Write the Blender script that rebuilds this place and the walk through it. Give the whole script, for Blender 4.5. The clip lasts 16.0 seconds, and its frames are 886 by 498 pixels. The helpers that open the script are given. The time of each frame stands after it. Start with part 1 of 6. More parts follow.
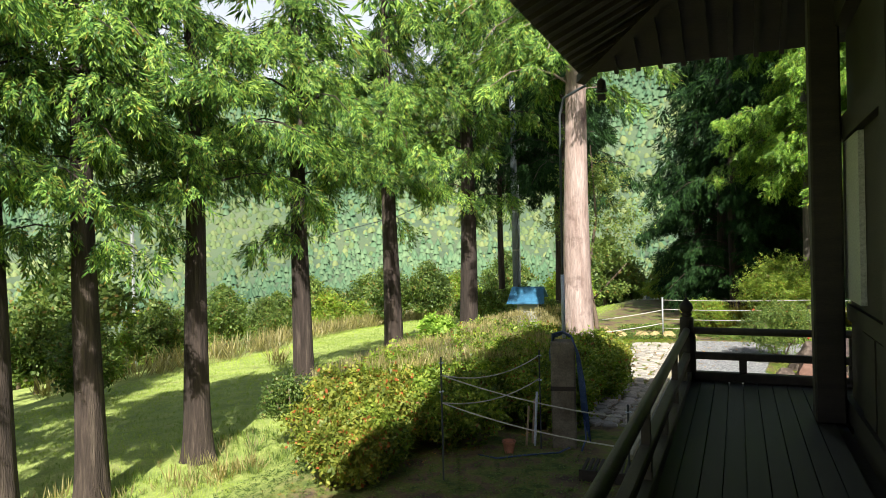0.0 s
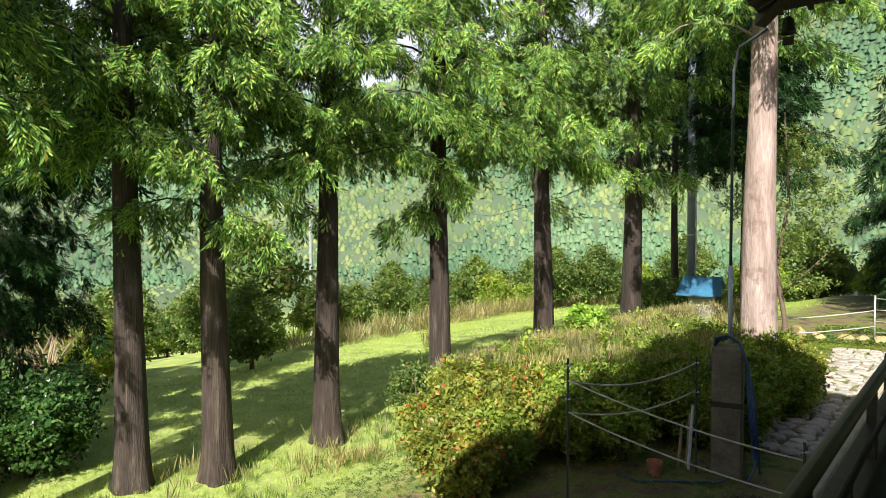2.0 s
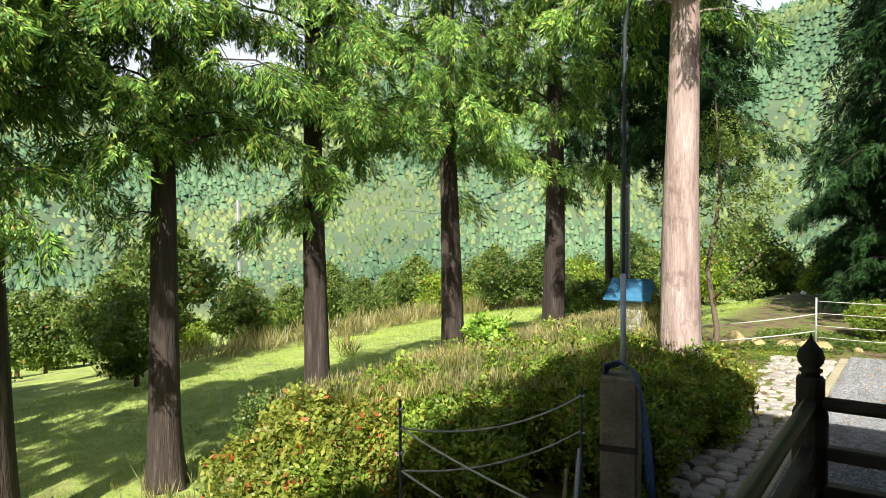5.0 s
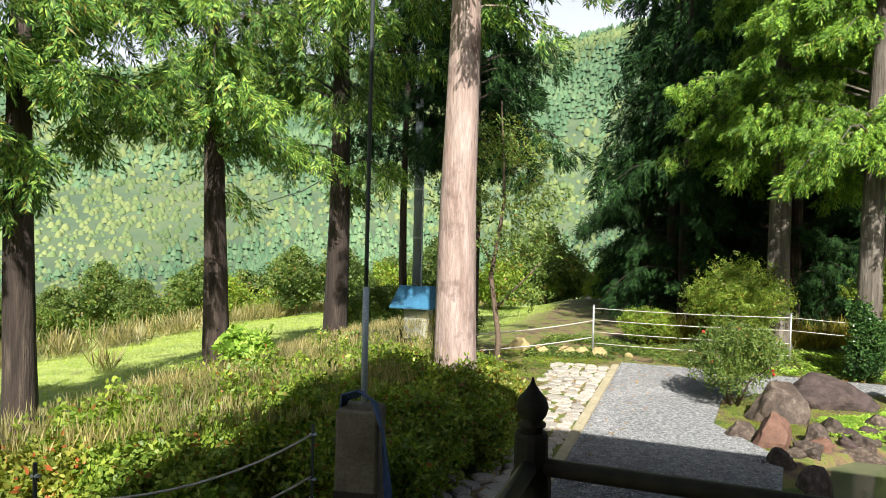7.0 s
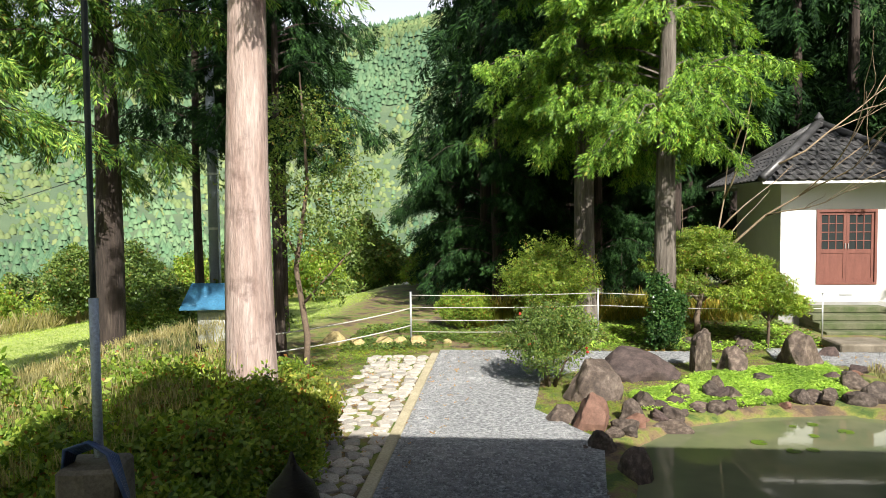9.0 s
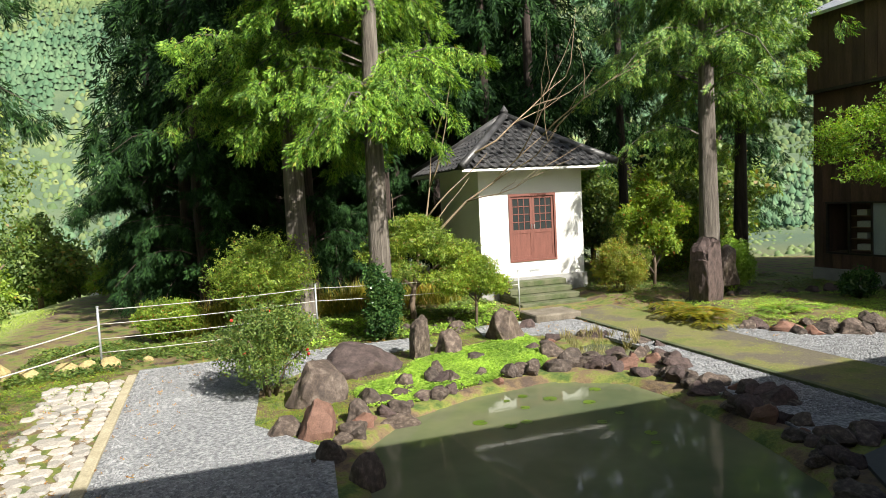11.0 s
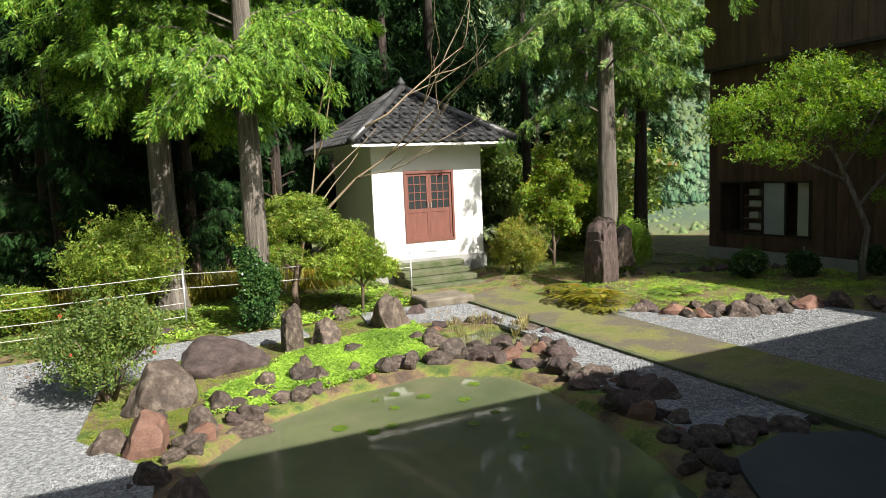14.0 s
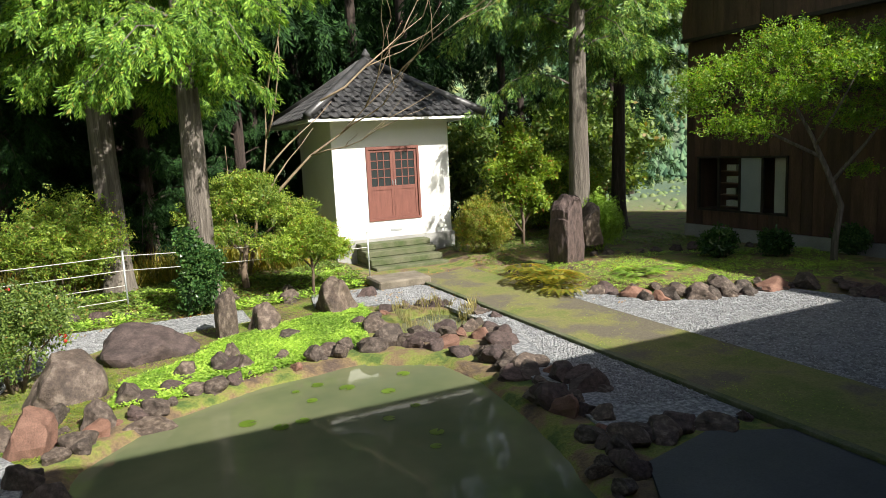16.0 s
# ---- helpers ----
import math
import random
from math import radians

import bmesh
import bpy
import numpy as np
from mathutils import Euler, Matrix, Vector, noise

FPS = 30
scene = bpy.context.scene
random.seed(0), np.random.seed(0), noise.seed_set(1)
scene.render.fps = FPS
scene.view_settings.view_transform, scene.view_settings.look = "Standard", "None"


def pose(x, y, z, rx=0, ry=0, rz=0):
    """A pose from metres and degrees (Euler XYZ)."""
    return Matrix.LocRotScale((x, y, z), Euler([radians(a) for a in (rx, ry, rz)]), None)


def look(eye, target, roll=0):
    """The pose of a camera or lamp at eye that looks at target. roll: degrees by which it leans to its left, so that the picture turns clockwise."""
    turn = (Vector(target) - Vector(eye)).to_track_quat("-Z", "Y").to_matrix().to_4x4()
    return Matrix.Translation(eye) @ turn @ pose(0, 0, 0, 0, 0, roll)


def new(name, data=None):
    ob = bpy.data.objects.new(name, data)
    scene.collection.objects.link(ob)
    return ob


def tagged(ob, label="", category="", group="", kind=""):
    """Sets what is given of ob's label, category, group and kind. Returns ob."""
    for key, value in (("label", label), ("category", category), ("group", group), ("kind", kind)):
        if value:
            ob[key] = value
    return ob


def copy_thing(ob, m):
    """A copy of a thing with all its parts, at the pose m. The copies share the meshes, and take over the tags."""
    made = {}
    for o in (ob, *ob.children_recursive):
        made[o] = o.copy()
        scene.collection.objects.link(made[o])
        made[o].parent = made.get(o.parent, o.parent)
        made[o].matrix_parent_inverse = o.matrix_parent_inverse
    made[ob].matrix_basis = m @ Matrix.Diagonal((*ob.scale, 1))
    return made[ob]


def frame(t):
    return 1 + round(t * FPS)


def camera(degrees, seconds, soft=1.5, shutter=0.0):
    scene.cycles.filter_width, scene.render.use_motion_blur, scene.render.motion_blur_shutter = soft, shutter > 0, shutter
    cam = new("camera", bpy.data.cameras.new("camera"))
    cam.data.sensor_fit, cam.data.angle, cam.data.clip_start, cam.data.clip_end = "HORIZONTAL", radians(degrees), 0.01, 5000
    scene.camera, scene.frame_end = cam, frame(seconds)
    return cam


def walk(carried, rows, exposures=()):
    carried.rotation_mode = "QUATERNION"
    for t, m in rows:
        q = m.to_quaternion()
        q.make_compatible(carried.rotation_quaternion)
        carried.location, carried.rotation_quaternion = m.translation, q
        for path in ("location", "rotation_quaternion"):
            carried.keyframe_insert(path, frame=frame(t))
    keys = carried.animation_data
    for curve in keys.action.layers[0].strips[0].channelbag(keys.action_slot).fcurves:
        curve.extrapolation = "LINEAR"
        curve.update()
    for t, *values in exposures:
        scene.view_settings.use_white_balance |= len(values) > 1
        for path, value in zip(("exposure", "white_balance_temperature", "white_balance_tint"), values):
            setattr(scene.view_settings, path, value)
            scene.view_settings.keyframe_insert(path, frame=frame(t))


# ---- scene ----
cam = camera(66.7, 16.0, soft=0.9)
PATH = [
    (0, (-0.057, 0.067, 1.428), (-0.979, 2.174, 1.416), -1.4),
    (0.5, (-0.112, 0.353, 1.418), (-1.234, 2.361, 1.387), -1.3),
    (1, (-0.129, 0.662, 1.437), (-1.333, 2.621, 1.395), -2.1),
    (1.5, (-0.075, 1.009, 1.446), (-1.422, 2.873, 1.390), -0.5),
    (2, (-0.061, 1.317, 1.417), (-1.501, 3.109, 1.348), -0.2),
    (2.5, (-0.095, 1.697, 1.427), (-1.489, 3.525, 1.359), 0.1),
    (3, (-0.049, 2.034, 1.411), (-1.467, 3.844, 1.347), -0.8),
    (3.2, (-0.031, 2.165, 1.421), (-1.470, 3.957, 1.351), -0.4),
    (5.5, (-0.071, 3.777, 1.418), (-1.309, 5.714, 1.336), -0.4),
    (6, (-0.069, 4.086, 1.446), (-1.024, 6.176, 1.360), -0.1),
    (6.5, (-0.005, 4.444, 1.427), (-0.827, 6.591, 1.365), 1.1),
    (7, (0.031, 4.728, 1.432), (-0.769, 6.884, 1.367), 1.3),
    (7.5, (-0.040, 5.047, 1.420), (-0.762, 7.230, 1.349), 1.3),
    (8, (-0.050, 5.317, 1.416), (-0.624, 7.543, 1.330), 2.1),
    (8.5, (-0.034, 5.586, 1.417), (-0.462, 7.844, 1.323), 1.2),
    (9, (-0.049, 5.824, 1.406), (-0.250, 8.112, 1.300), -0.6),
    (9.5, (-0.074, 6.020, 1.418), (0.047, 8.313, 1.290), -0.9),
    (10, (-0.054, 6.200, 1.418), (0.319, 8.465, 1.280), -1.2),
    (12.3, (0.297, 6.961, 1.441), (1.298, 9.023, 1.252), -3.0),
    (12.5, (0.358, 6.998, 1.445), (1.368, 9.056, 1.256), -2.6),
    (13, (0.586, 7.000, 1.437), (1.546, 9.081, 1.245), -2.4),
    (13.5, (0.801, 7.061, 1.425), (1.781, 9.130, 1.203), -2.7),
    (14, (1.078, 7.161, 1.427), (2.064, 9.223, 1.170), -2.5),
    (14.5, (1.312, 7.194, 1.414), (2.302, 9.251, 1.139), -3.9),
    (15, (1.586, 7.191, 1.414), (2.555, 9.256, 1.116), -4.1),
    (15.5, (1.876, 7.211, 1.388), (2.840, 9.274, 1.072), -3.9),
    (16, (2.216, 7.236, 1.412), (3.184, 9.294, 1.071), -2.7),
]
walk(cam, [(t, look(eye, target, roll)) for t, eye, target, roll in PATH])

# ---- light ----
SUN_AZ, SUN_EL = 24.0, 39.5          # degrees from -y towards +x, and above the horizon
to_sun = Vector((math.sin(radians(SUN_AZ)) * math.cos(radians(SUN_EL)), -math.cos(radians(SUN_AZ)) * math.cos(radians(SUN_EL)), math.sin(radians(SUN_EL))))
world = bpy.data.worlds.new("world")
scene.world = world
world.use_nodes = True
wn = world.node_tree.nodes
sky = wn.new("ShaderNodeTexSky")
sky.sky_type, sky.sun_disc = "NISHITA", False
sky.sun_elevation, sky.sun_rotation = radians(SUN_EL), radians(180 - SUN_AZ)
sky.dust_density, sky.air_density = 3.0, 1.0
wl = world.node_tree.links
where = wn.new("ShaderNodeTexCoord")
split = wn.new("ShaderNodeSeparateXYZ")
wl.new(where.outputs["Generated"], split.inputs[0])
haze = wn.new("ShaderNodeMapRange")
wl.new(split.outputs[2], haze.inputs[0])
haze.inputs[1].default_value, haze.inputs[2].default_value, haze.inputs[3].default_value, haze.inputs[4].default_value = 0.28, 0.62, 0.85, 0.0
pale = wn.new("ShaderNodeMix")
pale.data_type = "RGBA"
pale.inputs[7].default_value = (8.6, 9.0, 9.6, 1)
wl.new(haze.outputs[0], pale.inputs[0])
wl.new(sky.outputs[0], pale.inputs[6])
wl.new(pale.outputs[2], wn["Background"].inputs[0])
wn["Background"].inputs[1].default_value = 0.06
sun = new("sun", bpy.data.lights.new("sun", "SUN"))
sun.data.energy, sun.data.angle, sun.data.color = 5.0, radians(0.6), (1.0, 0.95, 0.86)
sun.matrix_world = look(to_sun * 60, (0, 0, 0))
scene.view_settings.exposure = 1.1

# ---- materials ----


def material(name, rough=0.8, metal=0.0):
    m = bpy.data.materials.new(name)
    m.use_nodes = True
    b = m.node_tree.nodes["Principled BSDF"]
    b.inputs["Roughness"].default_value, b.inputs["Metallic"].default_value = rough, metal
    return m, m.node_tree.nodes, m.node_tree.links, b


def noise_node(nodes, links, scale, detail=4.0, stretch=(1, 1, 1), rough=0.6, world_space=False):
    c = nodes.new("ShaderNodeTexCoord")
    mp = nodes.new("ShaderNodeMapping")
    mp.inputs["Scale"].default_value = stretch
    if world_space:
        g = nodes.new("ShaderNodeNewGeometry")
        links.new(g.outputs["Position"], mp.inputs[0])
    else:
        links.new(c.outputs["Object"], mp.inputs[0])
    n = nodes.new("ShaderNodeTexNoise")
    n.inputs["Scale"].default_value, n.inputs["Detail"].default_value, n.inputs["Roughness"].default_value = scale, detail, rough
    links.new(mp.outputs[0], n.inputs[0])
    return n.outputs[0]


def ramp(nodes, links, value, stops):
    r = nodes.new("ShaderNodeValToRGB")
    e = r.color_ramp.elements
    while len(e) < len(stops):
        e.new(0.5)
    for el, (p, c) in zip(e, stops):
        el.position, el.color = p, (*c, 1)
    links.new(value, r.inputs[0])
    return r.outputs[0]


def blend(nodes, links, fac, a, b, kind="MIX"):
    m = nodes.new("ShaderNodeMix")
    m.data_type, m.blend_type = "RGBA", kind
    for sock, v in ((m.inputs[0], fac), (m.inputs[6], a), (m.inputs[7], b)):
        if isinstance(v, (int, float)):
            sock.default_value = v
        elif isinstance(v, tuple):
            sock.default_value = (*v, 1)
        else:
            links.new(v, sock)
    return m.outputs[2]


def bump(nodes, links, shader, height, strength, distance=0.02):
    b = nodes.new("ShaderNodeBump")
    b.inputs["Strength"].default_value, b.inputs["Distance"].default_value = strength, distance
    links.new(height, b.inputs["Height"])
    links.new(b.outputs[0], shader.inputs["Normal"])


def surface(name, stops, scale=3.0, fine=40.0, rough=0.8, strength=0.5, stretch=(1, 1, 1), metal=0.0, distance=0.01, random_tint=0.0, world_space=False, stain=None):
    """A surface with large variation, fine grain and relief. stain: (colour, scale, from, to) for patches."""
    m, n, l, b = material(name, rough, metal)
    big = noise_node(n, l, scale, 5, stretch, 0.6, world_space)
    small = noise_node(n, l, fine, 3, stretch, 0.7, world_space)
    col = ramp(n, l, big, stops)
    grey = ramp(n, l, small, [(0.3, (0.62, 0.62, 0.62)), (0.7, (1.25, 1.25, 1.25))])
    col = blend(n, l, 0.8, col, grey, "MULTIPLY")
    if stain:
        sc = noise_node(n, l, stain[1], 6, (1, 1, 1), 0.65, world_space)
        col = blend(n, l, ramp(n, l, sc, [(stain[2], (0, 0, 0)), (stain[3], (1, 1, 1))]), col, stain[0])
    if random_tint:
        info = n.new("ShaderNodeObjectInfo")
        f = ramp(n, l, info.outputs["Random"], [(0, (1 - random_tint,) * 3), (1, (1 + random_tint, 1 + random_tint * 0.8, 1 + random_tint * 0.6))])
        col = blend(n, l, 1.0, col, f, "MULTIPLY")
    l.new(col, b.inputs["Base Color"])
    bump(n, l, b, small, strength, distance)
    return m


def leaf_material(name, dark, mid, light, odd=None, gloss=0.45, through_leaf=0.35, patch=1.3, sheen=0.3):
    """Leaves: colour varies leaf by leaf and clump by clump, and light comes through."""
    m, n, l, b = material(name, gloss)
    g = n.new("ShaderNodeNewGeometry")
    stops = [(0.0, dark), (0.45, mid), (0.85, light)]
    if odd:
        stops += [(0.93, light), (0.96, odd)]
    each = ramp(n, l, g.outputs["Random Per Island"], stops)
    clump = ramp(n, l, noise_node(n, l, patch, 3, world_space=True), [(0.35, (0.6, 0.65, 0.6)), (0.65, (1.25, 1.2, 1.0))])
    col = blend(n, l, 1.0, each, clump, "MULTIPLY")
    l.new(col, b.inputs["Base Color"])
    b.inputs["Specular IOR Level"].default_value = sheen
    t = n.new("ShaderNodeBsdfTranslucent")
    warm = blend(n, l, 1.0, col, (1.5, 1.55, 0.55), "MULTIPLY")
    l.new(warm, t.inputs[0])
    mix = n.new("ShaderNodeMixShader")
    mix.inputs[0].default_value = through_leaf
    l.new(b.outputs[0], mix.inputs[1])
    l.new(t.outputs[0], mix.inputs[2])
    l.new(mix.outputs[0], n["Material Output"].inputs[0])
    return m


DARK_WOOD = surface("aged dark wood", [(0.3, (0.012, 0.008, 0.006)), (0.7, (0.034, 0.023, 0.016))], 2, 30, 0.65, 0.5, (1, 1, 6))
RAIL_WOOD = surface("weathered rail wood", [(0.3, (0.02, 0.014, 0.010)), (0.7, (0.055, 0.038, 0.027))], 2, 30, 0.5, 0.6, (6, 1, 6))
FLOOR_WOOD = surface("veranda boards", [(0.3, (0.013, 0.010, 0.008)), (0.7, (0.026, 0.019, 0.015))], 2, 26, 0.5, 0.4, (8, 1, 8), random_tint=0.2)
BARN_WOOD = surface("brown stained boards", [(0.3, (0.055, 0.030, 0.020)), (0.7, (0.115, 0.065, 0.045))], 1.2, 20, 0.8, 0.5, (4, 4, 0.6), random_tint=0.25)
BARN_PALE = surface("pale new boards", [(0.3, (0.16, 0.10, 0.07)), (0.7, (0.24, 0.16, 0.11))], 1.2, 20, 0.8, 0.5, (4, 4, 0.6), random_tint=0.2)
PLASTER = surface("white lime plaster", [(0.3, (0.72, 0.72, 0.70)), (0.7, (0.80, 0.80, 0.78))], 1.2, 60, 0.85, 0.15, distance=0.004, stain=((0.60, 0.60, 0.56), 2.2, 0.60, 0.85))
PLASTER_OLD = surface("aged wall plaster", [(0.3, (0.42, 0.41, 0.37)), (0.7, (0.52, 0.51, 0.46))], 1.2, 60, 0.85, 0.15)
DOOR_PAINT = surface("red brown painted wood", [(0.3, (0.13, 0.044, 0.032)), (0.7, (0.19, 0.070, 0.05))], 2, 40, 0.6, 0.3, (6, 6, 1))
ROOF_TILE = surface("dark glazed roof tile", [(0.3, (0.030, 0.031, 0.034)), (0.7, (0.085, 0.086, 0.09))], 3, 30, 0.38, 0.3, random_tint=0.3)
STONE_MOSS = surface("mossy concrete", [(0.35, (0.05, 0.075, 0.02)), (0.6, (0.11, 0.115, 0.065))], 2.2, 40, 0.9, 0.6, world_space=True)
PATH_MOSS = surface("mossy path concrete", [(0.32, (0.10, 0.13, 0.025)), (0.47, (0.16, 0.155, 0.05)), (0.58, (0.11, 0.095, 0.065))], 1.1, 40, 0.9, 0.5, world_space=True)
CONCRETE = surface("grey concrete", [(0.3, (0.22, 0.22, 0.21)), (0.7, (0.33, 0.33, 0.31))], 1.5, 50, 0.85, 0.3, world_space=True)
# Concrete with the shade under the eaves put into its base colour.
SHADED_SLAB = surface("shaded dark concrete", [(0.3, (0.035, 0.038, 0.042)), (0.7, (0.065, 0.068, 0.072))], 1.0, 50, 0.6, 0.25, world_space=True)
PILLAR_STONE = surface("old stained concrete post", [(0.3, (0.10, 0.085, 0.06)), (0.7, (0.22, 0.19, 0.15))], 4, 50, 0.9, 0.6)
ROCK = surface("brown garden rock", [(0.32, (0.035, 0.026, 0.021)), (0.5, (0.075, 0.056, 0.045)), (0.68, (0.17, 0.14, 0.115))], 3.2, 22, 0.75, 0.7, distance=0.02, random_tint=0.3)
ROCK_PURPLE = surface("purple brown rock", [(0.32, (0.030, 0.020, 0.018)), (0.66, (0.10, 0.070, 0.064))], 4.0, 26, 0.8, 0.8, distance=0.015, random_tint=0.2)
ROCK_RED = surface("rust red stone", [(0.3, (0.13, 0.065, 0.045)), (0.7, (0.22, 0.12, 0.085))], 3, 22, 0.8, 0.6, distance=0.015, random_tint=0.2)
COBBLE = surface("pale laid stone", [(0.3, (0.28, 0.26, 0.23)), (0.7, (0.46, 0.44, 0.40))], 5, 40, 0.8, 0.5, random_tint=0.25)
GRAVEL = surface("grey crushed gravel", [(0.36, (0.15, 0.155, 0.165)), (0.5, (0.28, 0.29, 0.30)), (0.64, (0.46, 0.47, 0.475))], 19, 50, 0.9, 1.0, distance=0.04, world_space=True)
PEBBLE = surface("crushed stone bits", [(0.3, (0.13, 0.135, 0.14)), (0.7, (0.36, 0.365, 0.37))], 9, 60, 0.85, 0.3, world_space=True)
BARK = surface("cedar bark", [(0.3, (0.022, 0.015, 0.012)), (0.55, (0.050, 0.036, 0.029)), (0.75, (0.12, 0.095, 0.075))], 2.2, 9, 0.9, 1.0, (5, 5, 0.45), distance=0.03, random_tint=0.15)
BARK_PALE = surface("pale peeling cedar bark", [(0.3, (0.22, 0.15, 0.125)), (0.52, (0.34, 0.26, 0.23)), (0.75, (0.45, 0.37, 0.34))], 1.6, 9, 0.9, 1.0, (4, 4, 0.5), distance=0.02, stain=((0.13, 0.085, 0.075), 1.6, 0.55, 0.68))
BARK_GREY = surface("grey cedar bark", [(0.3, (0.07, 0.058, 0.048)), (0.52, (0.14, 0.12, 0.10)), (0.75, (0.26, 0.23, 0.20))], 2.4, 9, 0.9, 1.0, (5, 5, 0.4), distance=0.03)
TWIG = surface("shrub stems", [(0.3, (0.09, 0.06, 0.04)), (0.7, (0.16, 0.12, 0.085))], 4, 30, 0.9, 0.5)
DEAD_WOOD = surface("bare dead branch", [(0.3, (0.22, 0.16, 0.10)), (0.7, (0.36, 0.28, 0.19))], 4, 30, 0.9, 0.5)
GALV = surface("galvanised steel", [(0.3, (0.40, 0.42, 0.44)), (0.7, (0.55, 0.57, 0.58))], 4, 60, 0.45, 0.1, metal=0.6)
ROPE = surface("pale rope", [(0.3, (0.40, 0.38, 0.34)), (0.7, (0.56, 0.54, 0.49))], 12, 90, 0.9, 0.5)
BLUE_TIN = surface("faded blue sheet metal", [(0.3, (0.025, 0.10, 0.19)), (0.65, (0.045, 0.17, 0.29))], 3, 30, 0.5, 0.2, stain=((0.30, 0.45, 0.55), 5, 0.62, 0.8))
BOX_METAL = surface("stained grey metal box", [(0.3, (0.36, 0.37, 0.34)), (0.7, (0.55, 0.56, 0.52))], 3, 40, 0.5, 0.2, stain=((0.20, 0.13, 0.06), 4, 0.62, 0.8))
HOSE = surface("blue hose", [(0.3, (0.02, 0.045, 0.13)), (0.7, (0.05, 0.09, 0.22))], 4, 60, 0.4, 0.1)
PVC = surface("grey plastic pipe", [(0.3, (0.40, 0.46, 0.55)), (0.7, (0.52, 0.58, 0.66))], 3, 60, 0.5, 0.1)
BLACK_PIPE = surface("dark pipe", [(0.3, (0.03, 0.04, 0.045)), (0.7, (0.06, 0.07, 0.075))], 3, 60, 0.5, 0.1)
TERRACOTTA = surface("terracotta", [(0.3, (0.30, 0.12, 0.07)), (0.7, (0.42, 0.18, 0.11))], 5, 60, 0.8, 0.2)
CONC_POLE = surface("grey utility pole", [(0.3, (0.16, 0.19, 0.23)), (0.7, (0.24, 0.28, 0.33))], 3, 60, 0.7, 0.1)

CEDAR = leaf_material("cedar sprays", (0.020, 0.058, 0.022), (0.105, 0.23, 0.055), (0.31, 0.45, 0.10), (0.20, 0.17, 0.04), through_leaf=0.22, sheen=0.2)
# Sunlit and shaded copies of the cedar sprays, light put into the colour.
CEDAR_BRIGHT = leaf_material("sunny cedar sprays", (0.02, 0.06, 0.015), (0.13, 0.27, 0.04), (0.31, 0.49, 0.085), (0.27, 0.26, 0.04), through_leaf=0.3, sheen=0.2)
CEDAR_SHADED = leaf_material("shaded cedar sprays", (0.007, 0.022, 0.009), (0.016, 0.045, 0.016), (0.034, 0.085, 0.022), through_leaf=0.05, gloss=0.75, sheen=0.12)
AZALEA = leaf_material("azalea leaves", (0.09, 0.16, 0.03), (0.18, 0.28, 0.045), (0.31, 0.38, 0.075), (0.24, 0.11, 0.04), patch=2.2)
AZALEA_RED = leaf_material("turning azalea leaves", (0.12, 0.16, 0.035), (0.22, 0.28, 0.05), (0.34, 0.34, 0.08), (0.42, 0.12, 0.05), patch=2.2)
SHRUB_YELLOW = leaf_material("yellow green leaves", (0.11, 0.19, 0.03), (0.20, 0.30, 0.045), (0.31, 0.40, 0.07), (0.30, 0.13, 0.04), through_leaf=0.4)
MAPLE = leaf_material("maple leaves", (0.08, 0.16, 0.022), (0.15, 0.27, 0.035), (0.25, 0.39, 0.06), (0.33, 0.25, 0.05), through_leaf=0.45)
CAMELLIA = leaf_material("glossy dark leaves", (0.02, 0.06, 0.02), (0.04, 0.10, 0.03), (0.08, 0.15, 0.045), gloss=0.25, through_leaf=0.15)
BROADLEAF = leaf_material("mixed leaves", (0.06, 0.11, 0.035), (0.12, 0.19, 0.05), (0.20, 0.27, 0.08), (0.20, 0.15, 0.05), patch=0.5)
GROUND_PLANT = leaf_material("bright ground cover", (0.15, 0.28, 0.04), (0.26, 0.43, 0.06), (0.42, 0.58, 0.13), through_leaf=0.3)
DRY_GRASS = leaf_material("dry grass", (0.17, 0.15, 0.07), (0.27, 0.24, 0.12), (0.38, 0.34, 0.19), patch=1.0)
GRASS = leaf_material("lawn grass", (0.20, 0.29, 0.06), (0.30, 0.41, 0.08), (0.41, 0.50, 0.13), patch=0.4)
FERN = leaf_material("yellowing fern", (0.12, 0.15, 0.02), (0.22, 0.22, 0.035), (0.34, 0.28, 0.05), (0.32, 0.16, 0.03))
# Far woods: distance haze is mixed into these pale, bluish, even greens.
HAZY_CEDAR = leaf_material("hazy far cedar wood", (0.085, 0.16, 0.105), (0.105, 0.18, 0.115), (0.13, 0.205, 0.13), through_leaf=0.0, patch=0.012, sheen=0.0)
HAZY_BROAD = leaf_material("hazy far mixed wood", (0.11, 0.165, 0.085), (0.14, 0.19, 0.095), (0.175, 0.215, 0.11), through_leaf=0.0, patch=0.012, sheen=0.0)
DARK_GLASS, _n, _l, _b = material("dark window glass", 0.05)
_b.inputs["Base Color"].default_value = (0.03, 0.035, 0.035, 1)

# ---- building blocks ----


def part(name, bm, mat, parent=None, label="", smooth=False):
    me = bpy.data.meshes.new(name)
    bm.to_mesh(me)
    bm.free()
    me.materials.append(mat)
    if smooth:
        for p in me.polygons:
            p.use_smooth = True
    ob = new(name, me)
    ob.parent = parent
    return tagged(ob, label)


def thing(name, at=(0, 0, 0), turn=0.0, label="", category="", group="", kind=""):
    ob = new(name)
    ob.matrix_basis = pose(*at, 0, 0, turn)
    return tagged(ob, label, category, group, kind)


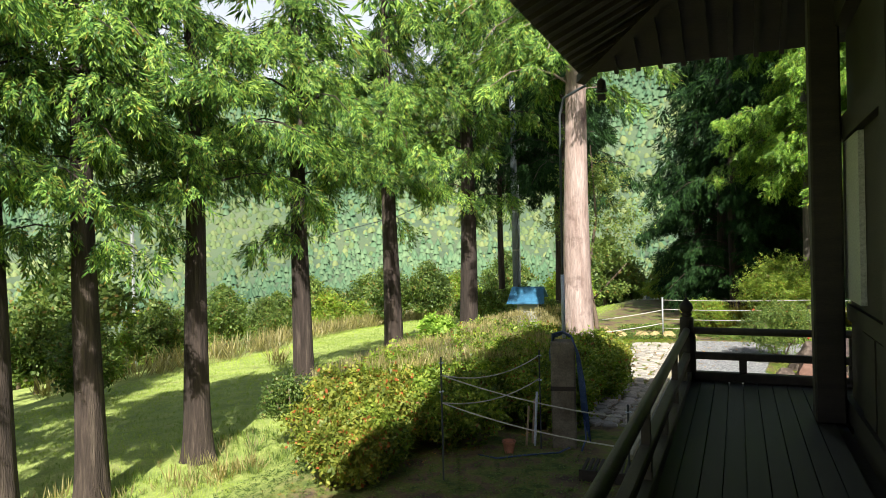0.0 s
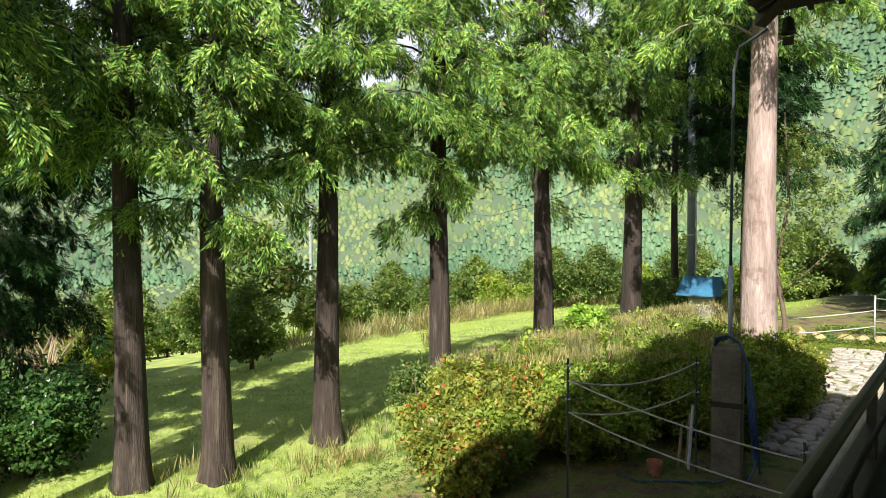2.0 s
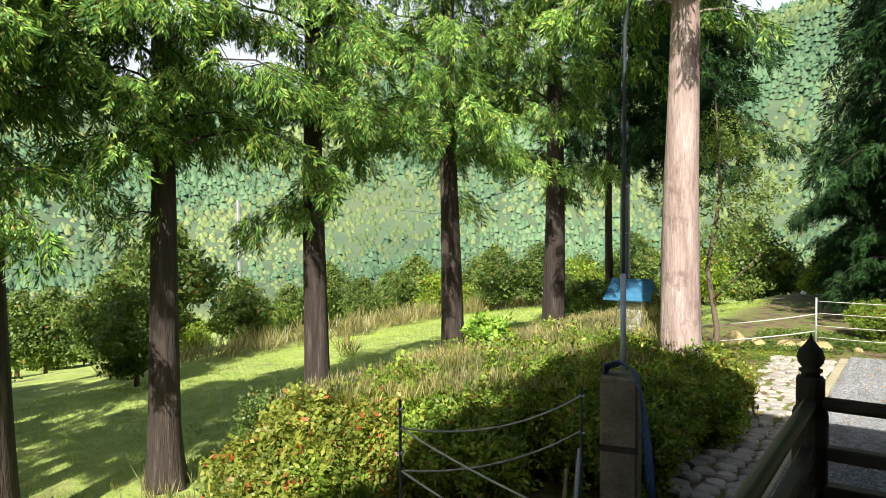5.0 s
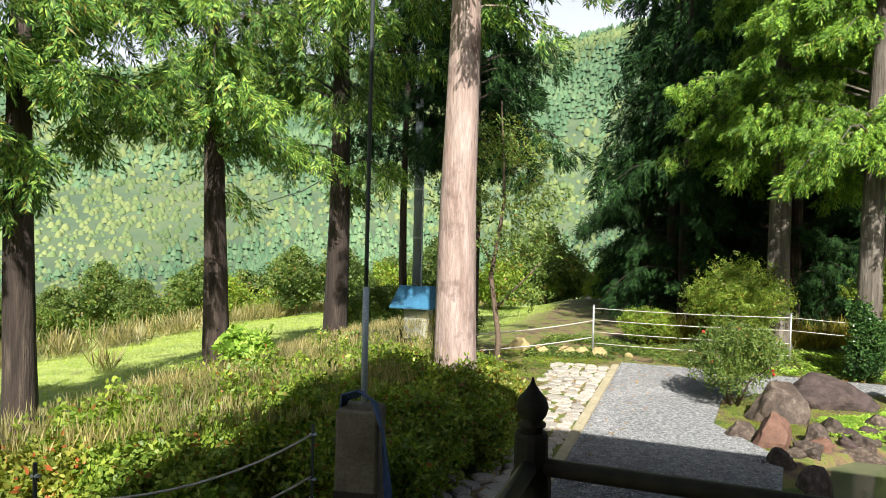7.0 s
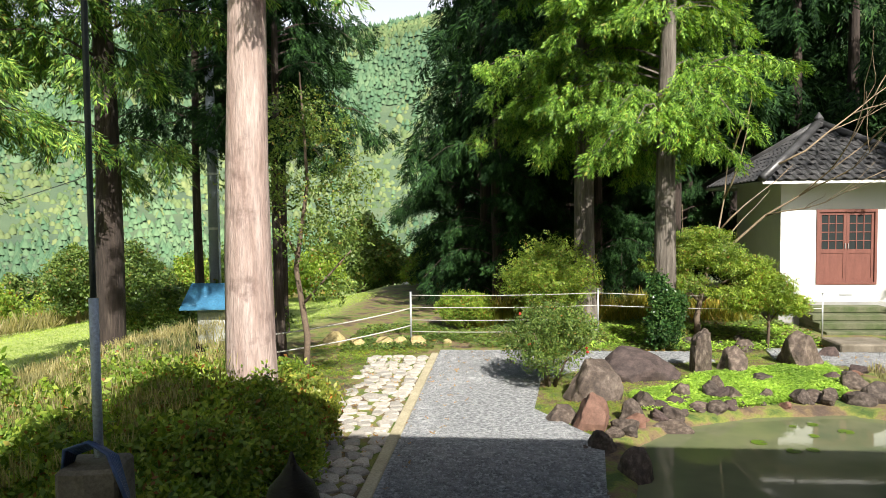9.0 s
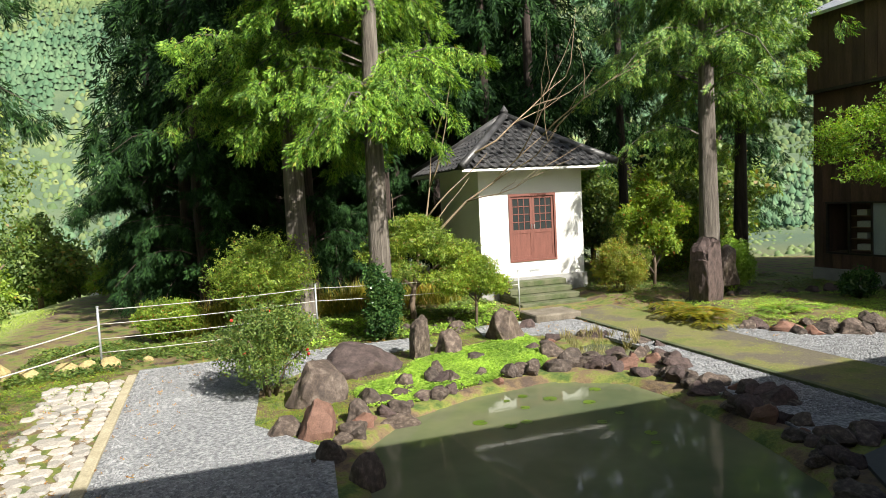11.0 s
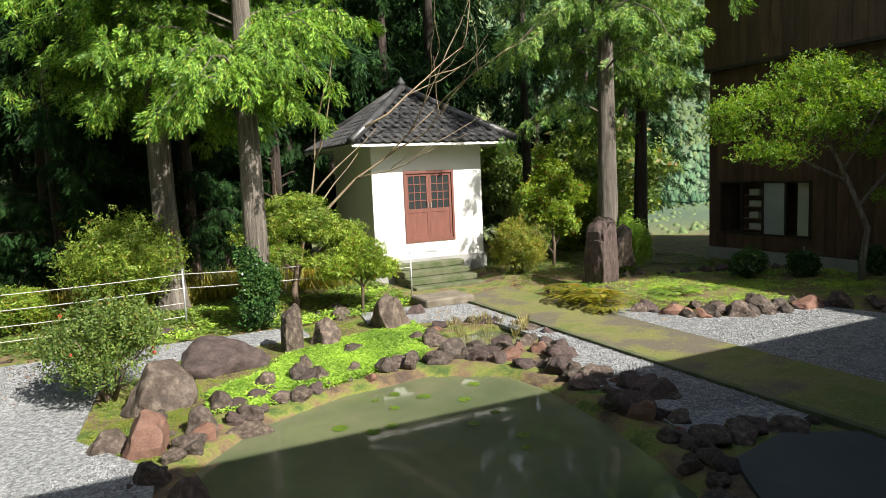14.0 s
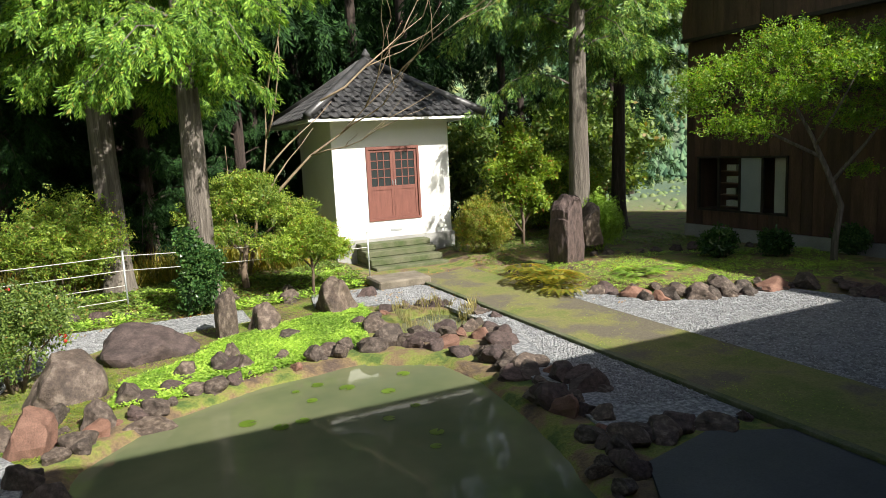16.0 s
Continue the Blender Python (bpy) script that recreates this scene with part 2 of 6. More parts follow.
def box(bm, x0, x1, y0, y1, z0, z1, bevel=0.0):
    vs = [bm.verts.new((x, y, z)) for z in (z0, z1) for x, y in ((x0, y0), (x1, y0), (x1, y1), (x0, y1))]
    fs = [bm.faces.new([vs[i] for i in f]) for f in ((3, 2, 1, 0), (4, 5, 6, 7), (0, 1, 5, 4), (1, 2, 6, 5), (2, 3, 7, 6), (3, 0, 4, 7))]
    if bevel:
        edges = {e for f in fs for e in f.edges}
        bmesh.ops.bevel(bm, geom=list(edges), offset=bevel, segments=1, affect="EDGES")


def boxed(*a, bevel=0.0):
    bm = bmesh.new()
    box(bm, *a, bevel=bevel)
    return bm


def tube(bm, points, radii, sides=8, cap=True):
    """A tapering tube through points."""
    pts = [Vector(p) for p in points]
    if isinstance(radii, (int, float)):
        radii = [radii] * len(pts)
    rings, side = [], None
    for i, p in enumerate(pts):
        d = (pts[min(i + 1, len(pts) - 1)] - pts[max(i - 1, 0)]).normalized()
        if side is None:
            side = d.orthogonal().normalized()
        side = (side - d * side.dot(d)).normalized()
        up = d.cross(side)
        rings.append([bm.verts.new(p + (side * math.cos(a) + up * math.sin(a)) * radii[i]) for a in (2 * math.pi * k / sides for k in range(sides))])
    for a, b in zip(rings, rings[1:]):
        for k in range(sides):
            bm.faces.new((a[k], a[(k + 1) % sides], b[(k + 1) % sides], b[k]))
    if cap:
        bm.faces.new(rings[0][::-1])
        bm.faces.new(rings[-1])


def tubed(points, radii, sides=8):
    bm = bmesh.new()
    tube(bm, points, radii, sides)
    return bm


def lathe(profile, sides=20):
    """A turned solid from (radius, height) pairs."""
    bm = bmesh.new()
    rings = [[bm.verts.new((r * math.cos(2 * math.pi * k / sides), r * math.sin(2 * math.pi * k / sides), z)) for k in range(sides)] for r, z in profile]
    for a, b in zip(rings, rings[1:]):
        for k in range(sides):
            bm.faces.new((a[k], a[(k + 1) % sides], b[(k + 1) % sides], b[k]))
    bm.faces.new(rings[0][::-1])
    bm.faces.new(rings[-1])
    return bm


def triangles(name, verts, tris, mat):
    """A mesh from arrays of corners and triangles."""
    me = bpy.data.meshes.new(name)
    me.vertices.add(len(verts))
    me.vertices.foreach_set("co", np.ascontiguousarray(verts, dtype=np.float32).ravel())
    me.loops.add(len(tris) * 3)
    me.loops.foreach_set("vertex_index", np.ascontiguousarray(tris, dtype=np.int32).ravel())
    me.polygons.add(len(tris))
    me.polygons.foreach_set("loop_start", np.arange(0, len(tris) * 3, 3, dtype=np.int32))
    me.update(calc_edges=True)
    me.materials.append(mat)
    return me


def blade(root, way, length, width, out):
    """A narrow leaf: two triangles."""
    root, way = np.array(root, float), np.array(way, float)
    way /= np.linalg.norm(way)
    side = np.cross(way, (0.3, 0.2, 1.0))
    side /= np.linalg.norm(side)
    mid = root + way * length * 0.5
    i = len(out[0])
    out[0].extend([root, mid + side * width / 2, root + way * length, mid - side * width / 2])
    out[1].extend([(i, i + 1, i + 2), (i, i + 2, i + 3)])


def leaf_template(seed, n=7, length=0.5, width=0.3):
    rng = random.Random(seed)
    out = ([], [])
    for i in range(n):
        root = (rng.uniform(-0.35, 0.35), rng.uniform(-0.35, 0.35), rng.uniform(-0.3, 0.3))
        a = rng.uniform(0, 6.28)
        blade(root, (math.cos(a), math.sin(a), rng.uniform(-0.5, 0.6)), length * rng.uniform(0.7, 1.2), width, out)
    return np.array(out[0]), np.array(out[1])


def plume_template(seed, n=18):
    """A hanging cedar tassel, 1 long along x, of short finger-like shoots that fan out and curve down."""
    rng = random.Random(seed)
    out = ([], [])
    for i in range(n):
        f = i / n
        root = (f * 0.75, rng.uniform(-0.06, 0.06), rng.uniform(-0.06, 0.06))
        s = -1 if i % 2 else 1
        blade(root, (1.0, s * rng.uniform(0.15, 0.9), rng.uniform(-0.6, 0.6)), rng.uniform(0.2, 0.36), 0.062, out)
    return np.array(out[0]), np.array(out[1])


def grass_template(seed, n=7, lean=0.5, width=0.05):
    rng = random.Random(seed)
    out = ([], [])
    for i in range(n):
        a = rng.uniform(0, 6.28)
        blade((rng.uniform(-0.2, 0.2), rng.uniform(-0.2, 0.2), 0), (math.cos(a) * lean * rng.random(), math.sin(a) * lean * rng.random(), 1), rng.uniform(0.6, 1.1), width, out)
    v = np.array(out[0])
    return v, np.array(out[1])


SPRAY = [plume_template(i) for i in range(6)]
LEAVES = [leaf_template(i) for i in range(3)]
FINE_LEAVES = [leaf_template(10 + i, 9, 0.36, 0.2) for i in range(3)]
TUFT = [grass_template(i) for i in range(3)]
ARCH = [grass_template(5 + i, 9, 1.1, 0.035) for i in range(3)]


def frames_along(ways, spin):
    """Turns that carry x to each way, spun about it."""
    x = ways / np.linalg.norm(ways, axis=1)[:, None]
    up = np.tile((0.0, 0.0, 1.0), (len(x), 1))
    up[np.abs(x[:, 2]) > 0.95] = (1, 0, 0)
    y = np.cross(up, x)
    y /= np.linalg.norm(y, axis=1)[:, None]
    z = np.cross(x, y)
    c, s = np.cos(spin)[:, None], np.sin(spin)[:, None]
    y2, z2 = y * c + z * s, -y * s + z * c
    return np.stack((x, y2, z2), axis=2)


def scatter(templates, places, turns, sizes):
    """Copies of small templates joined into one pair of arrays."""
    vs, ts, base = [], [], 0
    for k, (v, t) in enumerate(templates):
        idx = np.arange(k, len(places), len(templates))
        if not len(idx):
            continue
        w = np.einsum("nij,vj->nvi", turns[idx], v) * sizes[idx, None, None] + places[idx, None, :]
        vs.append(w.reshape(-1, 3))
        ts.append((t[None] + (base + np.arange(len(idx)) * len(v))[:, None, None]).reshape(-1, 3))
        base += len(idx) * len(v)
    return np.concatenate(vs), np.concatenate(ts)


def upright_turns(rng, n):
    a = rng.uniform(0, 2 * np.pi, n)
    z = np.zeros(n)
    return np.stack((np.stack((np.cos(a), np.sin(a), z), 1), np.stack((-np.sin(a), np.cos(a), z), 1), np.tile((0.0, 0.0, 1.0), (n, 1))), axis=2)


def random_turns(rng, n):
    w = rng.normal(size=(n, 3))
    return frames_along(w, rng.uniform(0, 6.28, n))


# ---- the lie of the land ----
GROUND_Z = -1.41
WATER_Z = -1.50
POND = [(1.3, 9.6), (1.15, 12.2), (1.5, 14.3), (2.3, 15.2), (3.5, 15.75), (4.9, 15.95), (5.9, 15.3), (6.1, 14.4), (5.85, 12.5), (5.5, 11.2), (4.4, 10.1), (2.6, 9.4)]
BED = [(10.1, 17.0), (10.6, 15.9), (11.7, 15.6), (12.9, 15.4), (13.3, 13.9), (16.7, 14.5), (16.7, 19.0), (13.5, 20.5), (10.4, 20.2)]
POOL = [(6.0, 16.7), (6.2, 17.7), (7.0, 17.9), (7.4, 17.2), (7.0, 16.5)]


def inside(poly, x, y):
    """How far a place lies inside a closed line: positive inside."""
    x, y = np.asarray(x, float), np.asarray(y, float)
    best, inn = np.full(x.shape, 1e9), np.zeros(x.shape, bool)
    for (ax, ay), (bx, by) in zip(poly, poly[1:] + poly[:1]):
        t = np.clip(((x - ax) * (bx - ax) + (y - ay) * (by - ay)) / ((bx - ax) ** 2 + (by - ay) ** 2), 0, 1)
        best = np.minimum(best, np.hypot(x - ax - t * (bx - ax), y - ay - t * (by - ay)))
        cross = ((ay > y) != (by > y)) & (x < (bx - ax) * (y - ay) / (by - ay + 1e-12) + ax)
        inn ^= cross
    return np.where(inn, best, -best)


def smooth_step(a, b, v):
    t = np.clip((v - a) / (b - a), 0, 1)
    return t * t * (3 - 2 * t)


def land(x, y):
    """Height of the ground."""
    x, y = np.asarray(x, float), np.asarray(y, float)
    r = np.hypot(x, y)
    z = np.full(x.shape, GROUND_Z)
    # the meadow beyond the row of cedars lies a little lower and rises far off
    z = z - 0.5 * smooth_step(-4.6, -7.6, x)
    far_left = np.clip(-8.5 - x, 0, 24)
    z = z - (0.03 * far_left + 0.0045 * far_left ** 2) * smooth_step(-8.0, 6.0, y)
    z = z + 0.04 * np.sin(x * 0.9 + 1.3) * np.sin(y * 0.7) * smooth_step(3.0, -3.5, x)
    # the ponds
    z = z - 0.55 * smooth_step(-0.05, 0.5, inside(POND, x, y)) - 0.3 * smooth_step(-0.05, 0.3, inside(POOL, x, y))
    # raised bed behind the drive and round the shed
    z = z + 0.16 * smooth_step(0.0, 0.5, inside(BED, x, y))
    z = z + 0.16 * smooth_step(20.6, 21.6, y) * smooth_step(-1.0, 1.0, x) * smooth_step(13.5, 11.5, x) * smooth_step(0.9, 1.6, np.abs(x - 8.3))
    # the meadow ends at a brow; beyond it a valley and wooded hills
    z = z - 5.0 * smooth_step(31, 75, r)
    bearing = np.arctan2(x, y)
    high = 190 + 45 * np.sin(bearing * 3.1 + 1.0) + 18 * np.sin(bearing * 8 + 0.5)
    z = z + high * smooth_step(170, 720, r) + 7 * np.sin(x * 0.021 + 2) * np.sin(y * 0.017) * smooth_step(110, 300, r)
    return z


def axis(a, b, step, far, growth=1.13):
    vals = list(np.arange(a, b + 1e-6, step))
    s, v = step, b
    while v < far:
        s *= growth
        v += s
        vals.append(v)
    s, v = step, a
    while v > -far:
        s *= growth
        v -= s
        vals.insert(0, v)
    return np.array(vals)


def ground_material():
    m, n, l, b = material("garden ground and meadow", 0.95)
    big = noise_node(n, l, 0.35, 5, world_space=True)
    mid = noise_node(n, l, 2.3, 5, world_space=True)
    fine = noise_node(n, l, 34, 3, rough=0.7, world_space=True)
    grass = ramp(n, l, mid, [(0.3, (0.23, 0.31, 0.07)), (0.55, (0.34, 0.42, 0.10)), (0.75, (0.44, 0.47, 0.16))])
    soil = ramp(n, l, mid, [(0.3, (0.08, 0.055, 0.035)), (0.7, (0.16, 0.12, 0.075))])
    col = blend(n, l, ramp(n, l, big, [(0.60, (0, 0, 0)), (0.70, (1, 1, 1))]), grass, soil)
    # bare soil and moss in the garden, grass in the meadow
    g = n.new("ShaderNodeNewGeometry")
    sep = n.new("ShaderNodeSeparateXYZ")
    l.new(g.outputs["Position"], sep.inputs[0])
    side = n.new("ShaderNodeMapRange")
    l.new(sep.outputs[0], side.inputs[0])
    side.inputs[1].default_value, side.inputs[2].default_value = -5.8, -4.6
    moss = ramp(n, l, mid, [(0.36, (0.06, 0.10, 0.018)), (0.46, (0.16, 0.18, 0.035)), (0.54, (0.17, 0.12, 0.06)), (0.66, (0.08, 0.055, 0.04))])
    col = blend(n, l, side.outputs[0], col, moss)
    length = n.new("ShaderNodeVectorMath")
    length.operation = "LENGTH"
    l.new(g.outputs["Position"], length.inputs[0])
    far = n.new("ShaderNodeMapRange")
    l.new(length.outputs["Value"], far.inputs[0])
    far.inputs[1].default_value, far.inputs[2].default_value = 70, 110
    wood = ramp(n, l, noise_node(n, l, 0.03, 6, world_space=True), [(0.35, (0.06, 0.10, 0.06)), (0.55, (0.09, 0.135, 0.07)), (0.75, (0.12, 0.145, 0.08))])
    col = blend(n, l, far.outputs[0], col, wood)
    col = blend(n, l, 0.7, col, ramp(n, l, fine, [(0.3, (0.6, 0.6, 0.6)), (0.7, (1.3, 1.3, 1.3))]), "MULTIPLY")
    l.new(col, b.inputs["Base Color"])
    bump(n, l, b, fine, 0.8, 0.03)
    return m


def build_ground():
    xs, ys = axis(-16, 22, 0.22, 900), axis(-6, 34, 0.22, 900)
    X, Y = np.meshgrid(xs, ys)
    Z = land(X, Y)
    v = np.stack((X, Y, Z), -1).reshape(-1, 3)
    w = len(xs)
    i = (np.arange(len(ys) - 1)[:, None] * w + np.arange(w - 1)[None]).ravel()
    tris = np.concatenate((np.stack((i, i + 1, i + w + 1), 1), np.stack((i, i + w + 1, i + w), 1)))
    me = triangles("ground", v, tris, ground_material())
    me.polygons.foreach_set("use_smooth", np.ones(len(tris), bool))
    tagged(new("ground", me), "mossy garden soil and mown green meadow rising to hills", "ground", kind="structure")


build_ground()


def flat_patch(name, poly, z, mat, label, category, thick=0.06):
    bm = bmesh.new()
    f = bm.faces.new([bm.verts.new((x, y, z)) for x, y in poly])
    if f.normal.z < 0 or sum((b[0] - a[0]) * (b[1] + a[1]) for a, b in zip(poly, poly[1:] + poly[:1])) > 0:
        bmesh.ops.reverse_faces(bm, faces=[f])
    r = bmesh.ops.extrude_face_region(bm, geom=[f])
    for e in r["geom"]:
        if isinstance(e, bmesh.types.BMVert):
            e.co.z -= thick
    bmesh.ops.recalc_face_normals(bm, faces=bm.faces[:])
    bmesh.ops.triangulate(bm, faces=bm.faces[:])
    ob = part(name, bm, mat)
    return tagged(ob, label, category, kind="structure")


def water_material():
    m, n, l, b = material("murky pond water", 0.04)
    col = ramp(n, l, noise_node(n, l, 0.5, 4, world_space=True), [(0.35, (0.085, 0.105, 0.055)), (0.65, (0.16, 0.165, 0.09))])
    l.new(col, b.inputs["Base Color"])
    b.inputs["IOR"].default_value = 1.33
    bump(n, l, b, noise_node(n, l, 5, 2, world_space=True), 0.05, 0.01)
    return m


WATER = water_material()

# ---- temple: veranda, wall, eaves ----


def rail_post():
    post = thing("railing_post", label="dark wooden corner post with turned onion-shaped finial", category="railing post")
    part("shaft", lathe([(0.085, -0.12), (0.085, 0.52), (0.078, 0.545), (0.068, 0.56), (0.068, 0.70), (0.060, 0.715)], 16), DARK_WOOD, post)
    part("finial", lathe([(0.05, 0.70), (0.042, 0.73), (0.056, 0.74), (0.056, 0.75), (0.040, 0.76), (0.058, 0.785), (0.066, 0.815), (0.056, 0.85), (0.030, 0.88), (0.012, 0.905), (0.003, 0.935)], 20), DARK_WOOD, post, smooth=True)
    return post


def railing(name, a, b, label):
    """Three rails and short struts from a to b."""
    length = (Vector(b) - Vector(a)).length
    rail = thing(name, (*a, 0), math.degrees(math.atan2(b[1] - a[1], b[0] - a[0])), label, "railing")
    bm = bmesh.new()
    tube(bm, [(0.05, 0, 0.50), (length / 2, 0, 0.498), (length - 0.05, 0, 0.50)], 0.036, 12)
    part("top_rail", bm, RAIL_WOOD, rail, smooth=True)
    part("middle_rail", boxed(0.05, length - 0.05, -0.035, 0.035, 0.215, 0.285, bevel=0.008), RAIL_WOOD, rail)
    part("bottom_rail", boxed(0.05, length - 0.05, -0.045, 0.045, 0.0, 0.09, bevel=0.008), RAIL_WOOD, rail)
    n = max(1, round(length / 0.95))
    for i in range(1, n + 1):
        x = (i - 0.45) * length / n
        part("strut", boxed(x - 0.035, x + 0.035, -0.028, 0.028, 0.09, 0.215), RAIL_WOOD, rail)
        part("upper_strut", boxed(x - 0.03, x + 0.03, -0.024, 0.024, 0.285, 0.466), RAIL_WOOD, rail) if i % 2 == 0 else None
    return rail


def build_temple():
    RX, RY = -0.55, 7.36
    rail_post().matrix_basis = pose(RX, RY, -0.08)
    railing("veranda_railing", (RX, RY), (RX, -5.0), "worn dark wooden balustrade along the side veranda")
    railing("veranda_railing", (RX, RY), (13.6, RY), "low dark wooden balustrade across the garden side veranda")
    # boards
    for i in range(10):
        w = 1.27 / 10
        x = RX - 0.12 + i * w
        ob = part("veranda_floorboard", boxed(x + 0.003, x + w - 0.003, -5.0, RY + 0.12 if x < 0.6 else 6.0, -0.05, 0.0), FLOOR_WOOD)
        tagged(ob, "dark worn veranda floorboard", "floor", kind="structure")
    for i in range(11):
        w = 1.36 / 11
        y = 6.12 + i * w
        ob = part("veranda_floorboard", boxed(0.605, 13.6, y + 0.003, y + w - 0.003, -0.05, 0.0), FLOOR_WOOD)
        tagged(ob, "dark worn veranda floorboard", "floor", kind="structure")
    for x0, x1, y0, y1 in ((RX + 0.085, 0.70, -5.0, 7.235), (0.705, 13.6, 6.13, 7.235)):
        tagged(part("veranda_underfloor", boxed(x0, x1, y0, y1, -0.12, -0.06), DARK_WOOD), "dark boarding under the veranda floorboards", "floor", kind="structure")
    tagged(part("veranda_beam", boxed(RX - 0.1, RX + 0.08, -5.0, 7.4, -0.28, -0.054), DARK_WOOD), "dark beam under the veranda edge", "beam", kind="structure")
    tagged(part("veranda_beam", boxed(RX + 0.084, 13.6, 7.24, 7.42, -0.28, -0.054), DARK_WOOD), "dark beam under the veranda edge", "beam", kind="structure")
    for x, y in [(RX, y) for y in (-4, -1.8, 0.5, 2.8, 5.1)] + [(x, 7.33) for x in (-0.5, 2.0, 4.5, 7.0, 9.5, 12.0, 13.5)]:
        tagged(part("veranda_support", boxed(x - 0.07, x + 0.07, y - 0.07, y + 0.07, -1.45, -0.284), DARK_WOOD), "dark post holding up the veranda", "post", kind="structure")
    # walls with their frame
    tagged(part("wall_west", boxed(0.74, 0.90, -5.0, 6.1, -1.45, 3.6), DARK_WOOD), "dark boarded timber wall", "wall", kind="structure")
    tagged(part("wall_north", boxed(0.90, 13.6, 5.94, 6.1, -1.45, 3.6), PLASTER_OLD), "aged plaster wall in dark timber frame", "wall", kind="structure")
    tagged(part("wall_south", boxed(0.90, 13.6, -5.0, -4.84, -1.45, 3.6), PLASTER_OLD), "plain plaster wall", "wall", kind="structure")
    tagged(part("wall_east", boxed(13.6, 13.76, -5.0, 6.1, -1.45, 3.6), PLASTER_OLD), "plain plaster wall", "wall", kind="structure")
    for x, y in ((0.57, 6.0), (0.70, 3.9), (0.70, 1.6), (0.70, -0.9), (3.0, 6.1), (5.3, 6.1), (7.6, 6.1)):
        tagged(part("column", boxed(x - 0.105, x + 0.105, y - 0.105, y + 0.105, 0.0, 3.7, bevel=0.015), DARK_WOOD), "thick dark square timber column", "column", kind="structure")
    for z0, z1, d in ((2.15, 2.33, 0.06), (3.0, 3.25, 0.1), (0.02, 0.18, 0.05), (0.78, 0.9, 0.03)):
        tagged(part("wall_beam", boxed(0.74 - d, 0.738, -5.0, 6.1, z0, z1), DARK_WOOD), "dark horizontal timber along the wall", "beam", kind="structure")
        tagged(part("wall_beam", boxed(0.9, 13.6, 6.102, 6.1 + d, z0, z1), DARK_WOOD), "dark horizontal timber along the wall", "beam", kind="structure")
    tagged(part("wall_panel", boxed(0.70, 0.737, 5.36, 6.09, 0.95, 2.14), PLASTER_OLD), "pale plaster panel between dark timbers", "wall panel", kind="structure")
    for y in (5.2, 4.7, 3.3, 2.3):
        tagged(part("wall_board", boxed(0.712, 0.738, y - 0.22, y + 0.22, 0.19, 0.77), DARK_WOOD), "dark boarded lower wall panel", "wall panel", kind="structure")
    # roof: four slopes meeting at a ridge, thick eaves
    ex0, ex1, ey0, ey1, ez = -1.84, 16.2, -7.5, 8.62, 3.55
    bm = bmesh.new()
    eaves = [(ex0, ey0), (ex1, ey0), (ex1, ey1), (ex0, ey1)]
    rise = 3.4
    top = [(5.2, 0.56, ez + rise), (9.2, 0.56, ez + rise)]
    lo = [bm.verts.new((x, y, ez)) for x, y in eaves]
    hi = [bm.verts.new((x, y, ez + 0.14)) for x, y in eaves]
    tl = [bm.verts.new((x, y, z - 0.3)) for x, y, z in top]
    th = [bm.verts.new(p) for p in top]
    for i in range(4):
        bm.faces.new((lo[i], lo[(i + 1) % 4], hi[(i + 1) % 4], hi[i]))
    for q, t, flip in ((hi, th, 1), (lo, tl, -1)):
        for f in ((q[0], q[1], t[1], t[0]), (q[1], q[2], t[1]), (q[2], q[3], t[0], t[1]), (q[3], q[0], t[0])):
            bm.faces.new(f[::flip])
    tagged(part("roof", bm, DARK_WOOD), "deep dark underside of a hipped temple roof", "roof", kind="structure")
    # rafters under the eaves
    slope = (rise - 0.3) / 7.04
    for i in range(52):
        y = -5.0 + i * 0.26
        if y > ey1 - 0.1:
            break
        run = min(2.5, max(0.2, ey1 - y))
        bm = bmesh.new()
        tube(bm, [(ex0 + 0.04, y, ez - 0.035), (ex0 + 0.04 + run, y, ez - 0.035 + slope * run)], 0.036, 4)
        tagged(part("rafter", bm, DARK_WOOD), "dark square eave rafter", "rafter", "rafters under the eaves", "structure")
    slope_n = (rise - 0.3) / 8.06
    for i in range(66):
        x = ex0 + 0.2 + i * 0.26
        run = min(2.4, max(0.2, x - ex0), max(0.2, ex1 - x))
        bm = bmesh.new()
        tube(bm, [(x, ey1 - 0.04, ez - 0.035), (x, ey1 - 0.04 - run, ez - 0.035 + slope_n * run)], 0.036, 4)
        tagged(part("rafter", bm, DARK_WOOD), "dark square eave rafter", "rafter", "rafters under the eaves", "structure")
    bm = bmesh.new()
    tube(bm, [(ex0, ey1, ez - 0.07), (0.6, 6.1, ez + 0.95)], 0.08, 4)
    tagged(part("hip_rafter", bm, DARK_WOOD), "heavy dark corner rafter", "rafter", kind="structure")


build_temple()

# ---- small white hall with tiled roof ----


